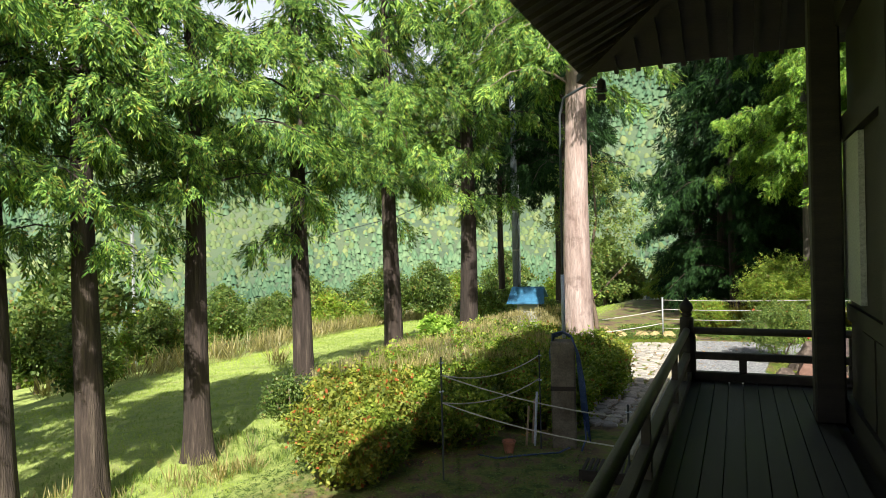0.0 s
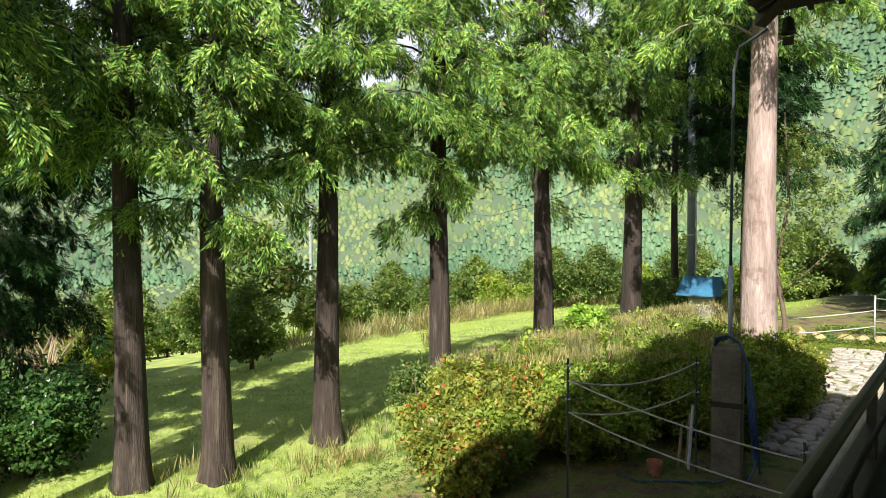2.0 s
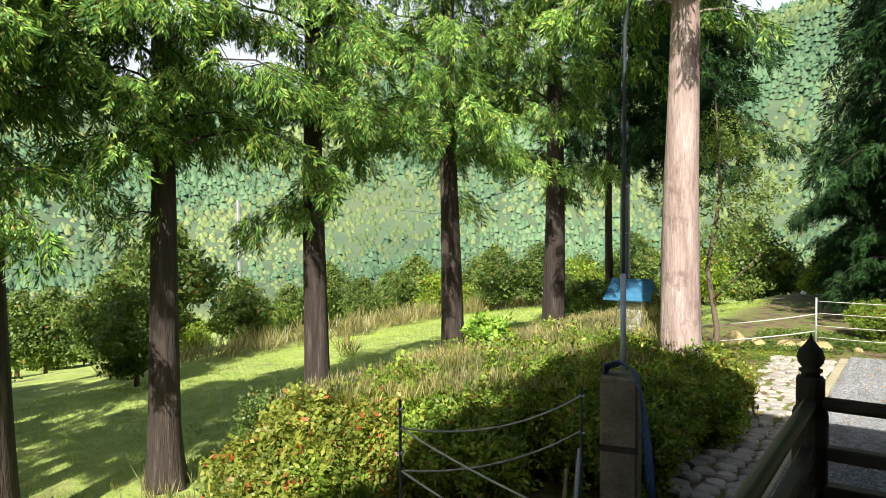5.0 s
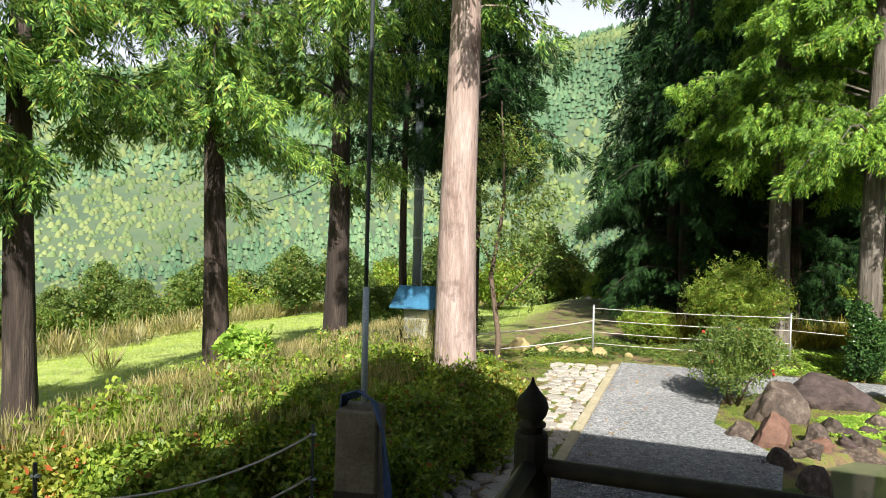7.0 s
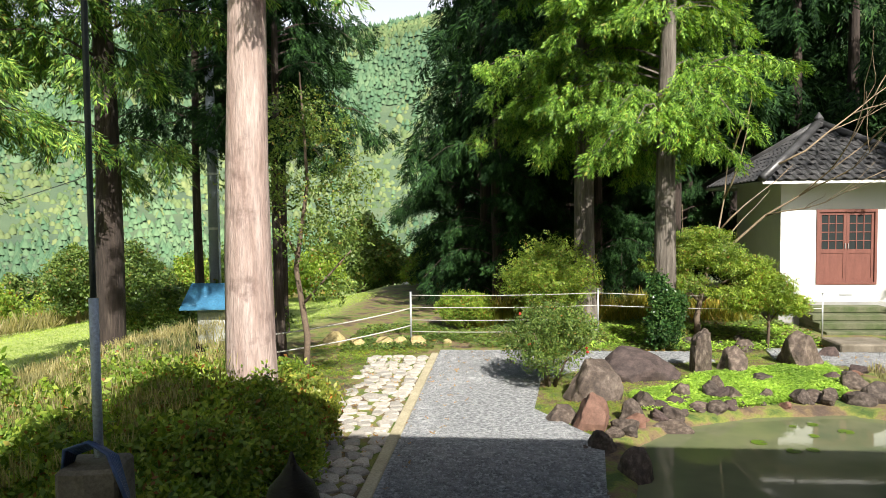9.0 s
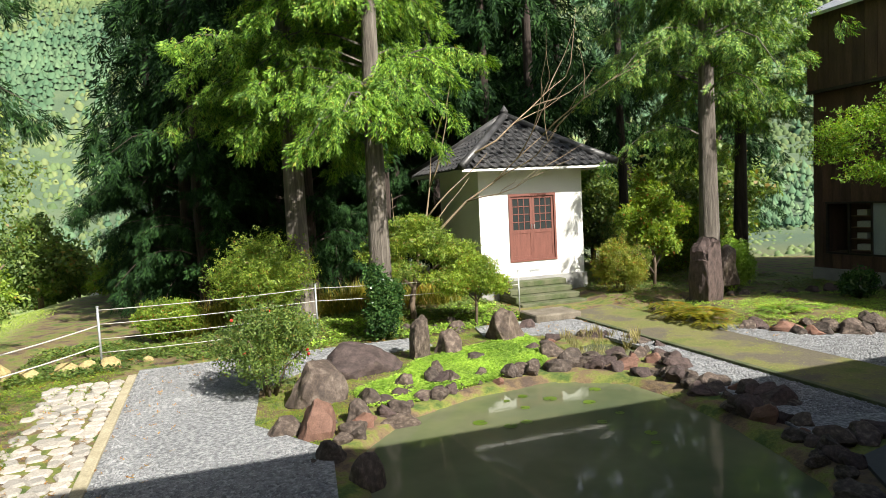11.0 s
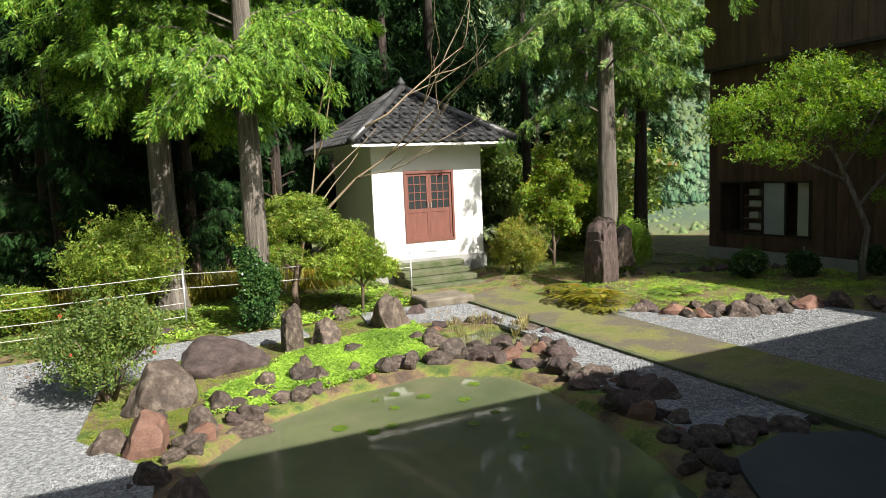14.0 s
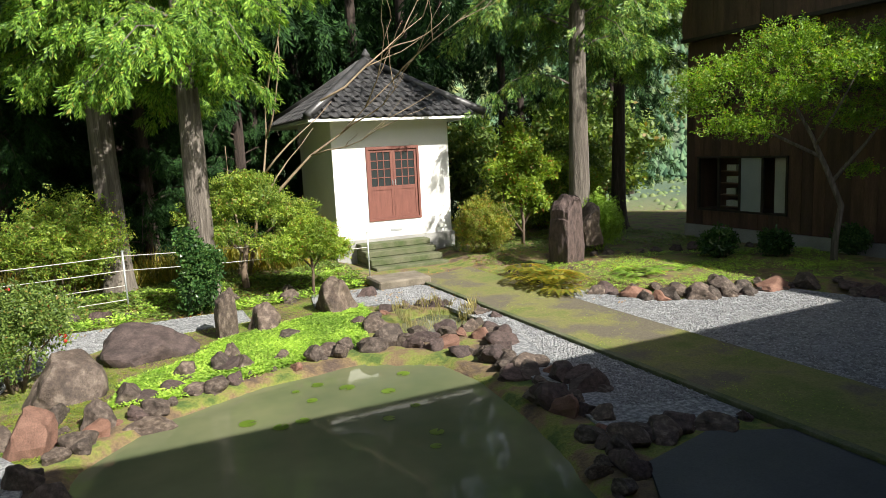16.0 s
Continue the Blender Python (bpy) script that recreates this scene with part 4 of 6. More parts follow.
def conifer(seed, height, radius, base, crown_r, bark, leaves=None, near_z=5.0, dense=1.0, label="", lean=0.0, low_limbs=(), full=1.0):
    """A cedar: flared trunk, drooping limbs, and hanging sprays, finest low down."""
    rng = np.random.default_rng(seed)
    tree = thing("cedar_tree", label=label, category="tree", group="cedars round the temple")
    bm = bmesh.new()
    sides, rings = 18, []
    hs = [-0.3, 0, 0.15, 0.4, 0.8, 1.5, 2.5, 3.5, 4.5, 5.5, 6.5, 0.6 * height + 2, height - 1, height]
    for h in hs:
        r = radius * (1.05 - 0.98 * max(h, 0) / (height + 3)) * (1 + 0.32 * math.exp(-max(h, 0) / 0.3))
        ring = []
        for k in range(sides):
            a = 2 * math.pi * k / sides
            rr = r * (1 + 0.05 * math.sin(3 * a + seed) + 0.04 * math.sin(7 * a + h) + (0.14 * math.sin(5 * a + seed) * math.exp(-max(h, 0) / 0.4)))
            ring.append(bm.verts.new((rr * math.cos(a) + lean * h + 0.03 * math.sin(h * 0.7 + seed), rr * math.sin(a), h)))
        rings.append(ring)
    for a, b in zip(rings, rings[1:]):
        for k in range(sides):
            bm.faces.new((a[k], a[(k + 1) % sides], b[(k + 1) % sides], b[k]))
    part("trunk", bm, bark, tree, smooth=True)
    lb = bmesh.new()
    P, W, Z = [], [], []
    z = base
    limbs = []
    while z < height - 0.5:
        f = (z - base) / (height - base)
        limbs.append((z, crown_r * (1 - f) ** 0.7 * (0.62 + 0.38 * min(1, (z - base + 0.3) / 1.6))))
        z += (0.12 if z < near_z else 0.22) / dense
    limbs += [(z, r) for z, r in low_limbs]
    down = np.array((0.0, 0.0, -1.0))
    for z, reach in limbs:
        a = rng.uniform(0, 2 * np.pi)
        reach *= rng.uniform(0.5, 1.15)
        droop = rng.uniform(0.15, 0.45) * reach
        d = np.array((math.cos(a), math.sin(a), 0))
        n = 5
        line = np.linspace(0, 1, n)
        pts = [np.array((lean * z, 0, z)) + d * reach * t + np.array((0, 0, 0.25 * reach * math.sin(t * 2.2) - droop * t * t)) for t in line]
        if z < near_z + 1:
            tube(lb, pts, [0.024 * (1 - 0.8 * i / (n - 1)) * (0.6 + reach / 4) for i in range(n)], 4, False)
        fine = z < near_z
        sd = np.cross(d, (0, 0, 1))
        clumps = max(2, int(reach * (3.8 if fine else 2.4) * full))
        for t in np.linspace(0.28, 1.0, clumps):
            c = np.array([np.interp(t, line, [p[i] for p in pts]) for i in range(3)])
            side = rng.normal(0, 0.22) * reach * 0.55
            c = c + sd * side + down * abs(side) * 0.3
            m = 19 if fine else 9
            spread = rng.uniform(0.10, 0.17) * (1 if fine else 2.0)
            way = rng.normal(0, 1, (m, 3))
            way /= np.linalg.norm(way, axis=1)[:, None]
            P.append(c + way * spread + rng.normal(0, 0.03, (m, 3)))
            W.append(way * 0.5 + down * 0.95 + d * 0.3 + sd * np.sign(side) * 0.2)
            Z.append(rng.uniform(0.25, 0.43, m) * (1.0 if fine else 2.3))
    P, W, Z = np.concatenate(P), np.concatenate(W), np.concatenate(Z)
    tagged(part("branch", lb, bark, tree), kind="stuff")
    v, t = scatter(SPRAY, P, frames_along(W, rng.uniform(-1, 1, len(P))), Z)
    crown = new("crown", triangles("crown", v, t, leaves or CEDAR))
    crown.parent = tree
    tagged(crown, "hanging green cedar sprays")
    return tree


def leafy(name, at, stems, pads, mat, seed, label, category="shrub", leaf=0.10, count=2600, templates=None, group="", core=0.35, bark=None, turn=0):
    """Stems, each (points, radii), and leaves set in pads, each (x, y, z, rx, ry, rz), densest at the outside of each."""
    rng = np.random.default_rng(seed)
    b = thing(name, at, turn, label, category, group)
    for pts, radii in stems:
        part("stem", tubed(pts, radii, 7), bark or TWIG, b, smooth=True)
    vol = np.array([p[3] * p[4] + p[3] * p[5] for p in pads])
    P = []
    for i, (px, py, pz, rx, ry, rz) in enumerate(pads):
        n = int(count * vol[i] / vol.sum())
        w = rng.normal(size=(n, 3))
        w /= np.linalg.norm(w, axis=1)[:, None]
        r = core + (1 - core) * rng.uniform(0, 1, n) ** 0.45
        lump = 1 + 0.18 * np.sin(w[:, 0] * 5 + seed + i) * np.sin(w[:, 1] * 5 + seed * 2) + 0.12 * np.sin(w[:, 2] * 9 + w[:, 0] * 7 + seed + i) + rng.normal(0, 0.10, n)
        P.append(w * (r * lump)[:, None] * (rx, ry, rz) + (px, py, pz))
    p = np.concatenate(P)
    p = p[p[:, 2] > 0.03]
    n = len(p)
    v, t = scatter(templates or LEAVES, p, random_turns(rng, n), rng.uniform(0.7, 1.3, n) * leaf * 2)
    f = new("foliage", triangles("foliage", v, t, mat))
    f.parent = b
    return b


def shrub(name, x, y, rx, ry, rz, mat, seed, label, category="shrub", leaf=0.10, count=2600, stems=6, lift=0.0, templates=None, group="", core=0.35):
    """A bush of one mound, made uneven by smaller mounds round it."""
    rng = random.Random(seed)
    st = []
    for i in range(stems):
        a, r = i * 2.4 + seed, rng.uniform(0.3, 0.75)
        top = (math.cos(a) * rx * r, math.sin(a) * ry * r, lift + rz * rng.uniform(0.9, 1.5))
        st.append(([(math.cos(a) * 0.06, math.sin(a) * 0.06, -0.05), (top[0] * 0.35, top[1] * 0.35, top[2] * 0.5), top], [0.022, 0.015, 0.006]))
    pads = [(0, 0, lift + rz * 0.95, rx * 0.82, ry * 0.82, rz * 0.9)]
    for i in range(7):
        a = i * 0.9 + seed
        q = rng.uniform(0.35, 0.6)
        pads.append((math.cos(a) * rx * q, math.sin(a) * ry * q, lift + rz * rng.uniform(0.7, 1.35), rx * 0.42, ry * 0.42, rz * 0.5))
    return leafy(name, (x, y, float(land(x, y))), st, pads, mat, seed, label, category, leaf, count, templates, group, core)


def fill_poly(poly, n, rng):
    xs, ys = [p[0] for p in poly], [p[1] for p in poly]
    x, y = rng.uniform(min(xs), max(xs), n * 3), rng.uniform(min(ys), max(ys), n * 3)
    k = inside(poly, x, y) > 0
    return x[k][:n], y[k][:n]


def cover(name, poly, n, templates, size, mat, seed, label, category, patchy=0.0, lift=0.0, keep_out=()):
    """Low plants over a stretch of ground."""
    rng = np.random.default_rng(seed)
    x, y = fill_poly(poly, n, rng)
    if patchy:
        k = np.sin(x * 2.1 + seed) * np.sin(y * 2.6 + seed * 2) + rng.normal(0, 0.4, len(x)) > patchy
        x, y = x[k], y[k]
    for q in keep_out:
        k = inside(q, x, y) < 0.0
        x, y = x[k], y[k]
    p = np.stack((x, y, land(x, y) + lift), 1)
    v, t = scatter(templates, p, upright_turns(rng, len(x)), rng.uniform(0.6, 1.4, len(x)) * size)
    return tagged(new(name, triangles(name, v, t, mat)), label, category, kind="stuff")

# ---- trees ----
BARKS = [BARK, BARK_PALE, BARK_GREY]
row_a = conifer(1, 9.4, 0.20, 4.3, 2.5, BARK, near_z=8.0, label="tall cedar with dark trunk in the row beside the meadow", low_limbs=[(3.5, 0.8), (4.2, 1.6), (4.4, 1.5)])
row_a.matrix_basis = pose(-8.6, 5.5, -1.94)
row_b = conifer(2, 9.4, 0.20, 4.7, 2.5, BARK, near_z=8.0, label="tall cedar with brown trunk in the row beside the meadow", low_limbs=[(3.5, 1.3), (3.7, 1.3), (4.0, 1.5)])
row_b.matrix_basis = pose(-7.55, 10.55, -1.94)
for src, x, y, turn, s in [(row_b, -8.0, 6.36, 100, 0.97), (row_a, -8.0, 8.35, 220, 1.0), (row_a, -7.48, 13.96, 40, 1.1), (row_b, -6.43, 16.26, 200, 1.2),
                           # unseen cedar, added to shade the nearest trunks and the meadow
                           (row_a, -8.0, 2.9, 300, 1.05)]:
    copy_thing(src, pose(x, y, -1.94, 0, 0, turn) @ Matrix.Scale(s, 4))
pale = conifer(3, 13.5, 0.29, 5.9, 2.5, BARK_PALE, near_z=9.0, label="thick cedar with pale peeling sunlit trunk beside the blue roofed box")
pale.matrix_basis = pose(-2.98, 13.5, -1.5)
grey = conifer(4, 14, 0.27, 4.6, 3.5, BARK_GREY, CEDAR_BRIGHT, near_z=9.5, full=1.1, dense=1.2, label="grey barked cedar behind the rope fence", low_limbs=[(4.3, 2.4), (4.4, 2.8), (4.6, 2.4)], lean=-0.02)
grey.matrix_basis = pose(2.03, 22.6, -1.4)
for x, y, turn, s in [(3.49, 21.0, 120, 0.92)]:
    copy_thing(grey, pose(x, y, -1.4, 0, 0, turn) @ Matrix.Scale(s, 4))
right = conifer(14, 14, 0.28, 4.9, 3.9, BARK_GREY, CEDAR, near_z=8.5, label="grey barked cedar behind the standing stones", low_limbs=[(4.0, 2.6), (4.1, 2.2), (4.2, 2.8)])
right.matrix_basis = pose(13.2, 21.9, -1.4, 0, 0, 60)
shade = conifer(21, 13, 0.11, 4.6, 2.7, BARK, CEDAR_SHADED, near_z=8.0, full=0.9, label="thin cedar with dark crown behind the blue roofed box")
shade.matrix_basis = pose(-7.2, 21.2, -1.6)
for x, y, turn, s in ((-4.6, 19.2, 40, 0.95), (-5.7, 22.8, 140, 1.05)):
    copy_thing(shade, pose(x, y, -1.6, 0, 0, turn) @ Matrix.Scale(s, 4))
tagged(copy_thing(row_a, pose(16.5, 24.2, -1.4, 0, 0, 120) @ Matrix.Scale(1.15, 4)), "slim sunlit cedar beyond the end of the brown building", "tree", "cedars round the temple")
deep = conifer(5, 17, 0.18, 0.6, 2.9, BARK, CEDAR_SHADED, near_z=5.0, dense=0.8, full=0.95, label="dense dark cedar with foliage almost to the ground")
deep.matrix_basis = pose(-0.6, 27.5, -1.4)
for x, y, turn, s in [(1.6, 28.5, 50, 1.0), (0.6, 31, 150, 1.1), (4.0, 29, 250, 0.95), (-1.6, 31, 20, 0.9), (6.5, 31, 80, 1.1), (3.0, 34, 200, 1.1), (-12.6, 5.2, 30, 0.75), (-11.8, 3.6, 230, 0.75), (-14.5, 5.2, 80, 0.85), (-0.2, 25.4, 200, 0.85), (2.8, 26.5, 300, 0.95), (5.4, 27.6, 10, 0.95), (8.6, 30, 100, 1.1), (-0.5, 34.5, 10, 1.1), (5.5, 35, 160, 1.15), (9.5, 34, 30, 1.1), (12.0, 31.5, 70, 1.0)]:
    copy_thing(deep, pose(x, y, -1.4, 0, 0, turn) @ Matrix.Scale(s, 4))
for x, y, s, turn in ((22.3, 34.5, 1.0, 40), (25.2, 35.0, 1.0, 130), (20.0, 35.5, 1.05, 250), (28.5, 37.5, 0.9, 310)):
    copy_thing(deep, pose(x, y, -1.4, 0, 0, turn) @ Matrix.Scale(s, 4))
wood = conifer(6, 18, 0.19, 5.0, 2.4, BARK, CEDAR_SHADED, near_z=3.0, dense=0.6, label="cedar with bare lower trunk in the dark wood behind the hall")
wood.matrix_basis = pose(6.0, 28.5, -1.4)
_rng = random.Random(5)
for i in range(30):
    x, y = 2 + (i % 6) * 2.4 + _rng.uniform(-0.8, 0.8), 28.5 + (i // 6) * 3.0 + _rng.uniform(-1, 1)
    if 17 < x < 22 or x * 0.55 + 14.5 > y + 12:
        continue
    copy_thing(wood, pose(x, y, -1.4, 0, 0, _rng.uniform(0, 360)) @ Matrix.Scale(_rng.uniform(0.9, 1.15), 4))

for i, (x, y, rx, ry, rz, mat) in enumerate([(-4.9, 8.4, 0.95, 0.95, 0.60, AZALEA_RED), (-5.0, 9.7, 1.0, 1.1, 0.66, SHRUB_YELLOW), (-4.1, 10.6, 1.0, 1.1, 0.70, AZALEA), (-5.1, 11.6, 1.1, 1.2, 0.68, AZALEA), (-3.9, 8.9, 0.8, 0.8, 0.55, AZALEA),
                                              (-3.2, 10.6, 0.8, 1.0, 0.62, AZALEA), (-4.1, 12.6, 1.1, 1.1, 0.70, SHRUB_YELLOW), (-3.1, 12.2, 0.8, 1.0, 0.62, AZALEA), (-5.1, 13.9, 1.1, 1.2, 0.66, AZALEA), (-3.9, 14.6, 0.9, 1.0, 0.55, AZALEA), (-2.9, 11.4, 0.7, 0.8, 0.6, AZALEA), (-4.4, 7.4, 0.6, 0.6, 0.42, AZALEA), (-4.8, 7.5, 0.7, 0.7, 0.55, AZALEA_RED), (-4.3, 6.9, 0.5, 0.5, 0.42, AZALEA_RED), (-2.75, 11.3, 0.75, 0.85, 0.62, AZALEA), (-2.85, 12.7, 0.75, 0.85, 0.62, AZALEA), (-3.15, 13.9, 0.8, 0.8, 0.55, AZALEA), (-2.6, 10.4, 0.5, 0.55, 0.5, AZALEA), (-2.5, 12.5, 0.62, 0.8, 0.52, AZALEA), (-2.55, 13.7, 0.6, 0.7, 0.48, AZALEA_RED)]):
    shrub("azalea_bush", x, y, rx, ry, rz, mat, 50 + i, "clipped azalea bush in the bank beside the temple", leaf=0.085, count=2600, templates=FINE_LEAVES, group="azaleas on the bank")

for x, y, s in ((-10.2, 4.9, 201), (-11.2, 5.4, 202), (-9.8, 3.3, 203)):
    shrub("dark_undergrowth_bush", x, y, 0.9, 0.9, 0.75, CAMELLIA, s, "dark leafy bush in the shade behind the cedars", leaf=0.07, count=2200)
BEDROCK = float(GROUND_Z)
camellia = shrub("camellia_bush", 0.75, 17.05, 1.0, 0.9, 0.72, BROADLEAF, 70, "loose green bush with small red flowers beside the gravel drive", leaf=0.042, count=3000, lift=0.15, core=0.0)
_rng = random.Random(8)
FLOWER = surface("red petals", [(0.3, (0.5, 0.03, 0.02)), (0.7, (0.65, 0.06, 0.04))], 9, 40, 0.6, 0.1)
for i in range(12):
    a, h = _rng.uniform(0, 6.28), _rng.uniform(0.4, 1.25)
    bm = bmesh.new()
    bmesh.ops.create_icosphere(bm, subdivisions=1, radius=0.028, matrix=Matrix.Translation((0.6 * math.cos(a), 0.58 * math.sin(a), h)))
    part("flower", bm, FLOWER, camellia, "small red flower")
shrub("yellow_green_bush", 1.05, 22.0, 1.35, 1.0, 1.1, AZALEA, 71, "large yellow green bush with reddish tips behind the rope fence", leaf=0.06, count=4600, templates=FINE_LEAVES, core=0.0, lift=0.15)
shrub("yellow_green_bush", -1.0, 22.9, 0.8, 0.7, 0.5, SHRUB_YELLOW, 171, "low yellow green bush behind the rope fence", leaf=0.07, count=3000, templates=FINE_LEAVES)
leafy("cloud_pruned_bush", (4.35, 21.3, BEDROCK), [([(0, 0, -0.1), (-0.05, 0.02, 0.5), (0.05, 0, 1.1), (0, 0, 1.5)], [0.09, 0.07, 0.05, 0.03]), ([(0.05, 0, 0.9), (0.5, 0, 1.3), (0.8, 0, 1.45)], [0.04, 0.03, 0.015]), ([(0, 0, 0.9), (-0.5, 0.1, 1.35)], [0.04, 0.015])],
      [(0, 0, 2.0, 0.95, 0.7, 0.28), (-0.7, 0, 1.7, 0.6, 0.5, 0.22), (0.75, -0.1, 1.7, 0.75, 0.6, 0.24), (0.1, 0.0, 2.35, 0.6, 0.5, 0.2), (1.1, 0, 1.35, 0.5, 0.45, 0.2), (-0.4, -0.2, 1.35, 0.55, 0.45, 0.22), (0.5, -0.2, 1.1, 0.4, 0.4, 0.16)], AZALEA, 72, "flat topped layered bush on a dark trunk", leaf=0.06, count=5200, templates=FINE_LEAVES)
leafy("small_garden_tree", (5.45, 20.3, BEDROCK), [([(0, 0, -0.1), (0.03, 0, 0.5), (0, 0, 1.2)], [0.035, 0.03, 0.015]), ([(0.02, 0, 0.55), (0.35, 0, 1.0)], [0.02, 0.01]), ([(0.02, 0, 0.6), (-0.35, 0, 1.0)], [0.02, 0.01])],
      [(0, 0, 1.15, 0.6, 0.55, 0.3), (0.4, 0, 0.95, 0.45, 0.4, 0.22), (-0.4, 0, 1.0, 0.45, 0.4, 0.22), (0.05, 0, 1.45, 0.35, 0.35, 0.2)], SHRUB_YELLOW, 73, "small rounded green tree with thin stem", "tree", leaf=0.055, count=4200, templates=FINE_LEAVES)
leafy("camellia_bush", (3.3, 20.1, BEDROCK), [([(0, 0, -0.1), (0, 0, 1.2)], [0.03, 0.012])], [(0, 0, 0.5, 0.34, 0.34, 0.4), (0.1, 0, 0.95, 0.36, 0.3, 0.35), (-0.1, 0, 1.3, 0.22, 0.2, 0.3)], CAMELLIA, 74, "narrow glossy camellia bush by the rope fence", leaf=0.06, count=2200, core=0.1)
shrub("dome_bush", 13.1, 21.0, 0.7, 0.65, 0.8, GROUND_PLANT, 175, "bright green rounded bush behind the standing stones", leaf=0.05, count=4200, templates=FINE_LEAVES)
shrub("pale_shrub", 15.4, 26.0, 1.6, 1.2, 1.3, SHRUB_YELLOW, 176, "large pale green shrub beyond the standing stones", leaf=0.09, count=6500)
shrub("pale_shrub", 17.6, 28.5, 1.5, 1.2, 1.6, BROADLEAF, 177, "large green shrub beside the brown building", leaf=0.09, count=6500)
shrub("pale_shrub", 12.9, 25.0, 1.2, 1.0, 1.0, BROADLEAF, 178, "green shrub behind the young tree", leaf=0.08, count=4500)
shrub("azalea_bush", 10.35, 22.0, 0.82, 0.78, 0.78, AZALEA_RED, 75, "round clipped azalea with reddish tips beside the steps", leaf=0.055, count=4500, templates=FINE_LEAVES)
leafy("young_tree", (11.7, 22.4, BEDROCK), [([(0, 0, -0.1), (0.05, 0, 0.8), (-0.1, 0, 1.7), (0, 0, 2.6)], [0.05, 0.045, 0.03, 0.012]), ([(0.05, 0, 0.7), (0.5, 0, 1.4), (0.7, 0, 2.1)], [0.035, 0.025, 0.01]), ([(0.02, 0, 0.5), (-0.5, 0, 1.2), (-0.6, 0, 2.0)], [0.03, 0.02, 0.01])],
      [(0, 0, 2.6, 0.5, 0.5, 0.5), (0.5, 0, 2.2, 0.5, 0.45, 0.35), (-0.55, 0, 2.1, 0.5, 0.45, 0.35), (0, 0, 1.7, 0.6, 0.5, 0.4), (-0.2, 0, 3.1, 0.25, 0.25, 0.35), (0.5, 0, 1.3, 0.35, 0.3, 0.25)], SHRUB_YELLOW, 76, "young light green tree with several stems", "tree", leaf=0.085, count=4200, core=0.1)
leafy("maple_tree", (15.2, 16.1, BEDROCK), [([(0, 0, -0.1), (0.02, 0, 0.6), (0.1, -0.05, 1.3), (-0.15, 0.1, 2.0), (-0.5, 0.2, 2.7), (-0.9, 0.4, 3.5)], [0.085, 0.07, 0.06, 0.055, 0.04, 0.02]), ([(-0.05, 0.05, 1.8), (0.5, -0.3, 2.6), (1.0, -0.5, 3.4)], [0.045, 0.03, 0.012]), ([(-0.3, 0.15, 2.3), (-1.2, 0.8, 2.9), (-2.0, 1.2, 3.2)], [0.04, 0.025, 0.01]), ([(-0.4, 0.2, 2.5), (-0.7, -0.5, 3.3), (-0.8, -0.9, 3.9)], [0.035, 0.02, 0.01])],
      [(-0.9, 0.5, 4.6, 0.94, 0.85, 0.42), (-1.7, 1.0, 4.1, 1.02, 0.85, 0.39), (-0.3, 0, 4.2, 1.1, 1.02, 0.45), (0.6, -0.5, 4.5, 0.94, 0.85, 0.42), (-2.2, 1.5, 3.5, 0.77, 0.68, 0.33), (-0.9, 0.4, 3.6, 1.19, 1.02, 0.39), (0.9, -0.6, 3.7, 1.02, 0.85, 0.39), (-1.7, 0.8, 3.0, 0.94, 0.77, 0.33), (0.2, -0.3, 3.1, 0.94, 0.77, 0.33), (-0.6, -0.8, 4.0, 0.85, 0.77, 0.38), (-2.6, 1.2, 3.9, 0.59, 0.51, 0.24), (0.2, 0.6, 4.8, 0.59, 0.59, 0.22), (0.5, -0.2, 2.0, 0.42, 0.34, 0.18), (1.4, -1.0, 3.2, 0.77, 0.68, 0.38)], MAPLE, 77, "spreading yellow green maple in front of the brown building", "tree", leaf=0.045, count=8500, core=0.0, bark=BARK_GREY)
for x, y, r, s in ((13.9, 17.9, 0.42, 80), (14.9, 17.2, 0.36, 81), (16.2, 16.4, 0.4, 82)):
    shrub("camellia_bush", x, y, r, r, r * 0.85, CAMELLIA, s, "small glossy leaved bush in the stone edged bed", leaf=0.06, count=1300, core=0.1)
for x, y, r, s in ((9.6, 17.9, 0.75, 90), (9.4, 18.5, 0.6, 91), (9.9, 18.3, 0.6, 95), (11.3, 17.5, 0.6, 92), (12.2, 17.6, 0.45, 93), (9.9, 19.4, 0.55, 94), (9.35, 17.3, 0.45, 96)):
    rng = np.random.default_rng(s)
    fern = thing("fern", (x, y, BEDROCK), s * 40, "arching yellow green fern beside the mossy path" if x < 10.5 else "arching fern in the stone edged bed", "fern")
    for i in range(13):
        a = i * 0.48 + s
        t = np.linspace(0.08, 1, 15)
        c = np.stack((np.cos(a) * r * t, np.sin(a) * r * t, 0.02 + r * (1.3 * t - 1.15 * t * t)), 1)
        out = ([], [])
        for q, k in zip(c, range(15)):
            side = np.array((-math.sin(a), math.cos(a), 0))
            w = 0.13 * r * 2 * math.sin(0.35 + 2.6 * t[k])
            for sg in (-1, 1):
                blade(q, side * sg + np.array((math.cos(a), math.sin(a), -0.15)) * 0.35, w, 0.05 * r * 2, out)
        f = new("frond", triangles("frond", np.array(out[0]), np.array(out[1]), FERN if x < 10.5 else GROUND_PLANT))
        f.parent = fern

# ---- brown timber building ----


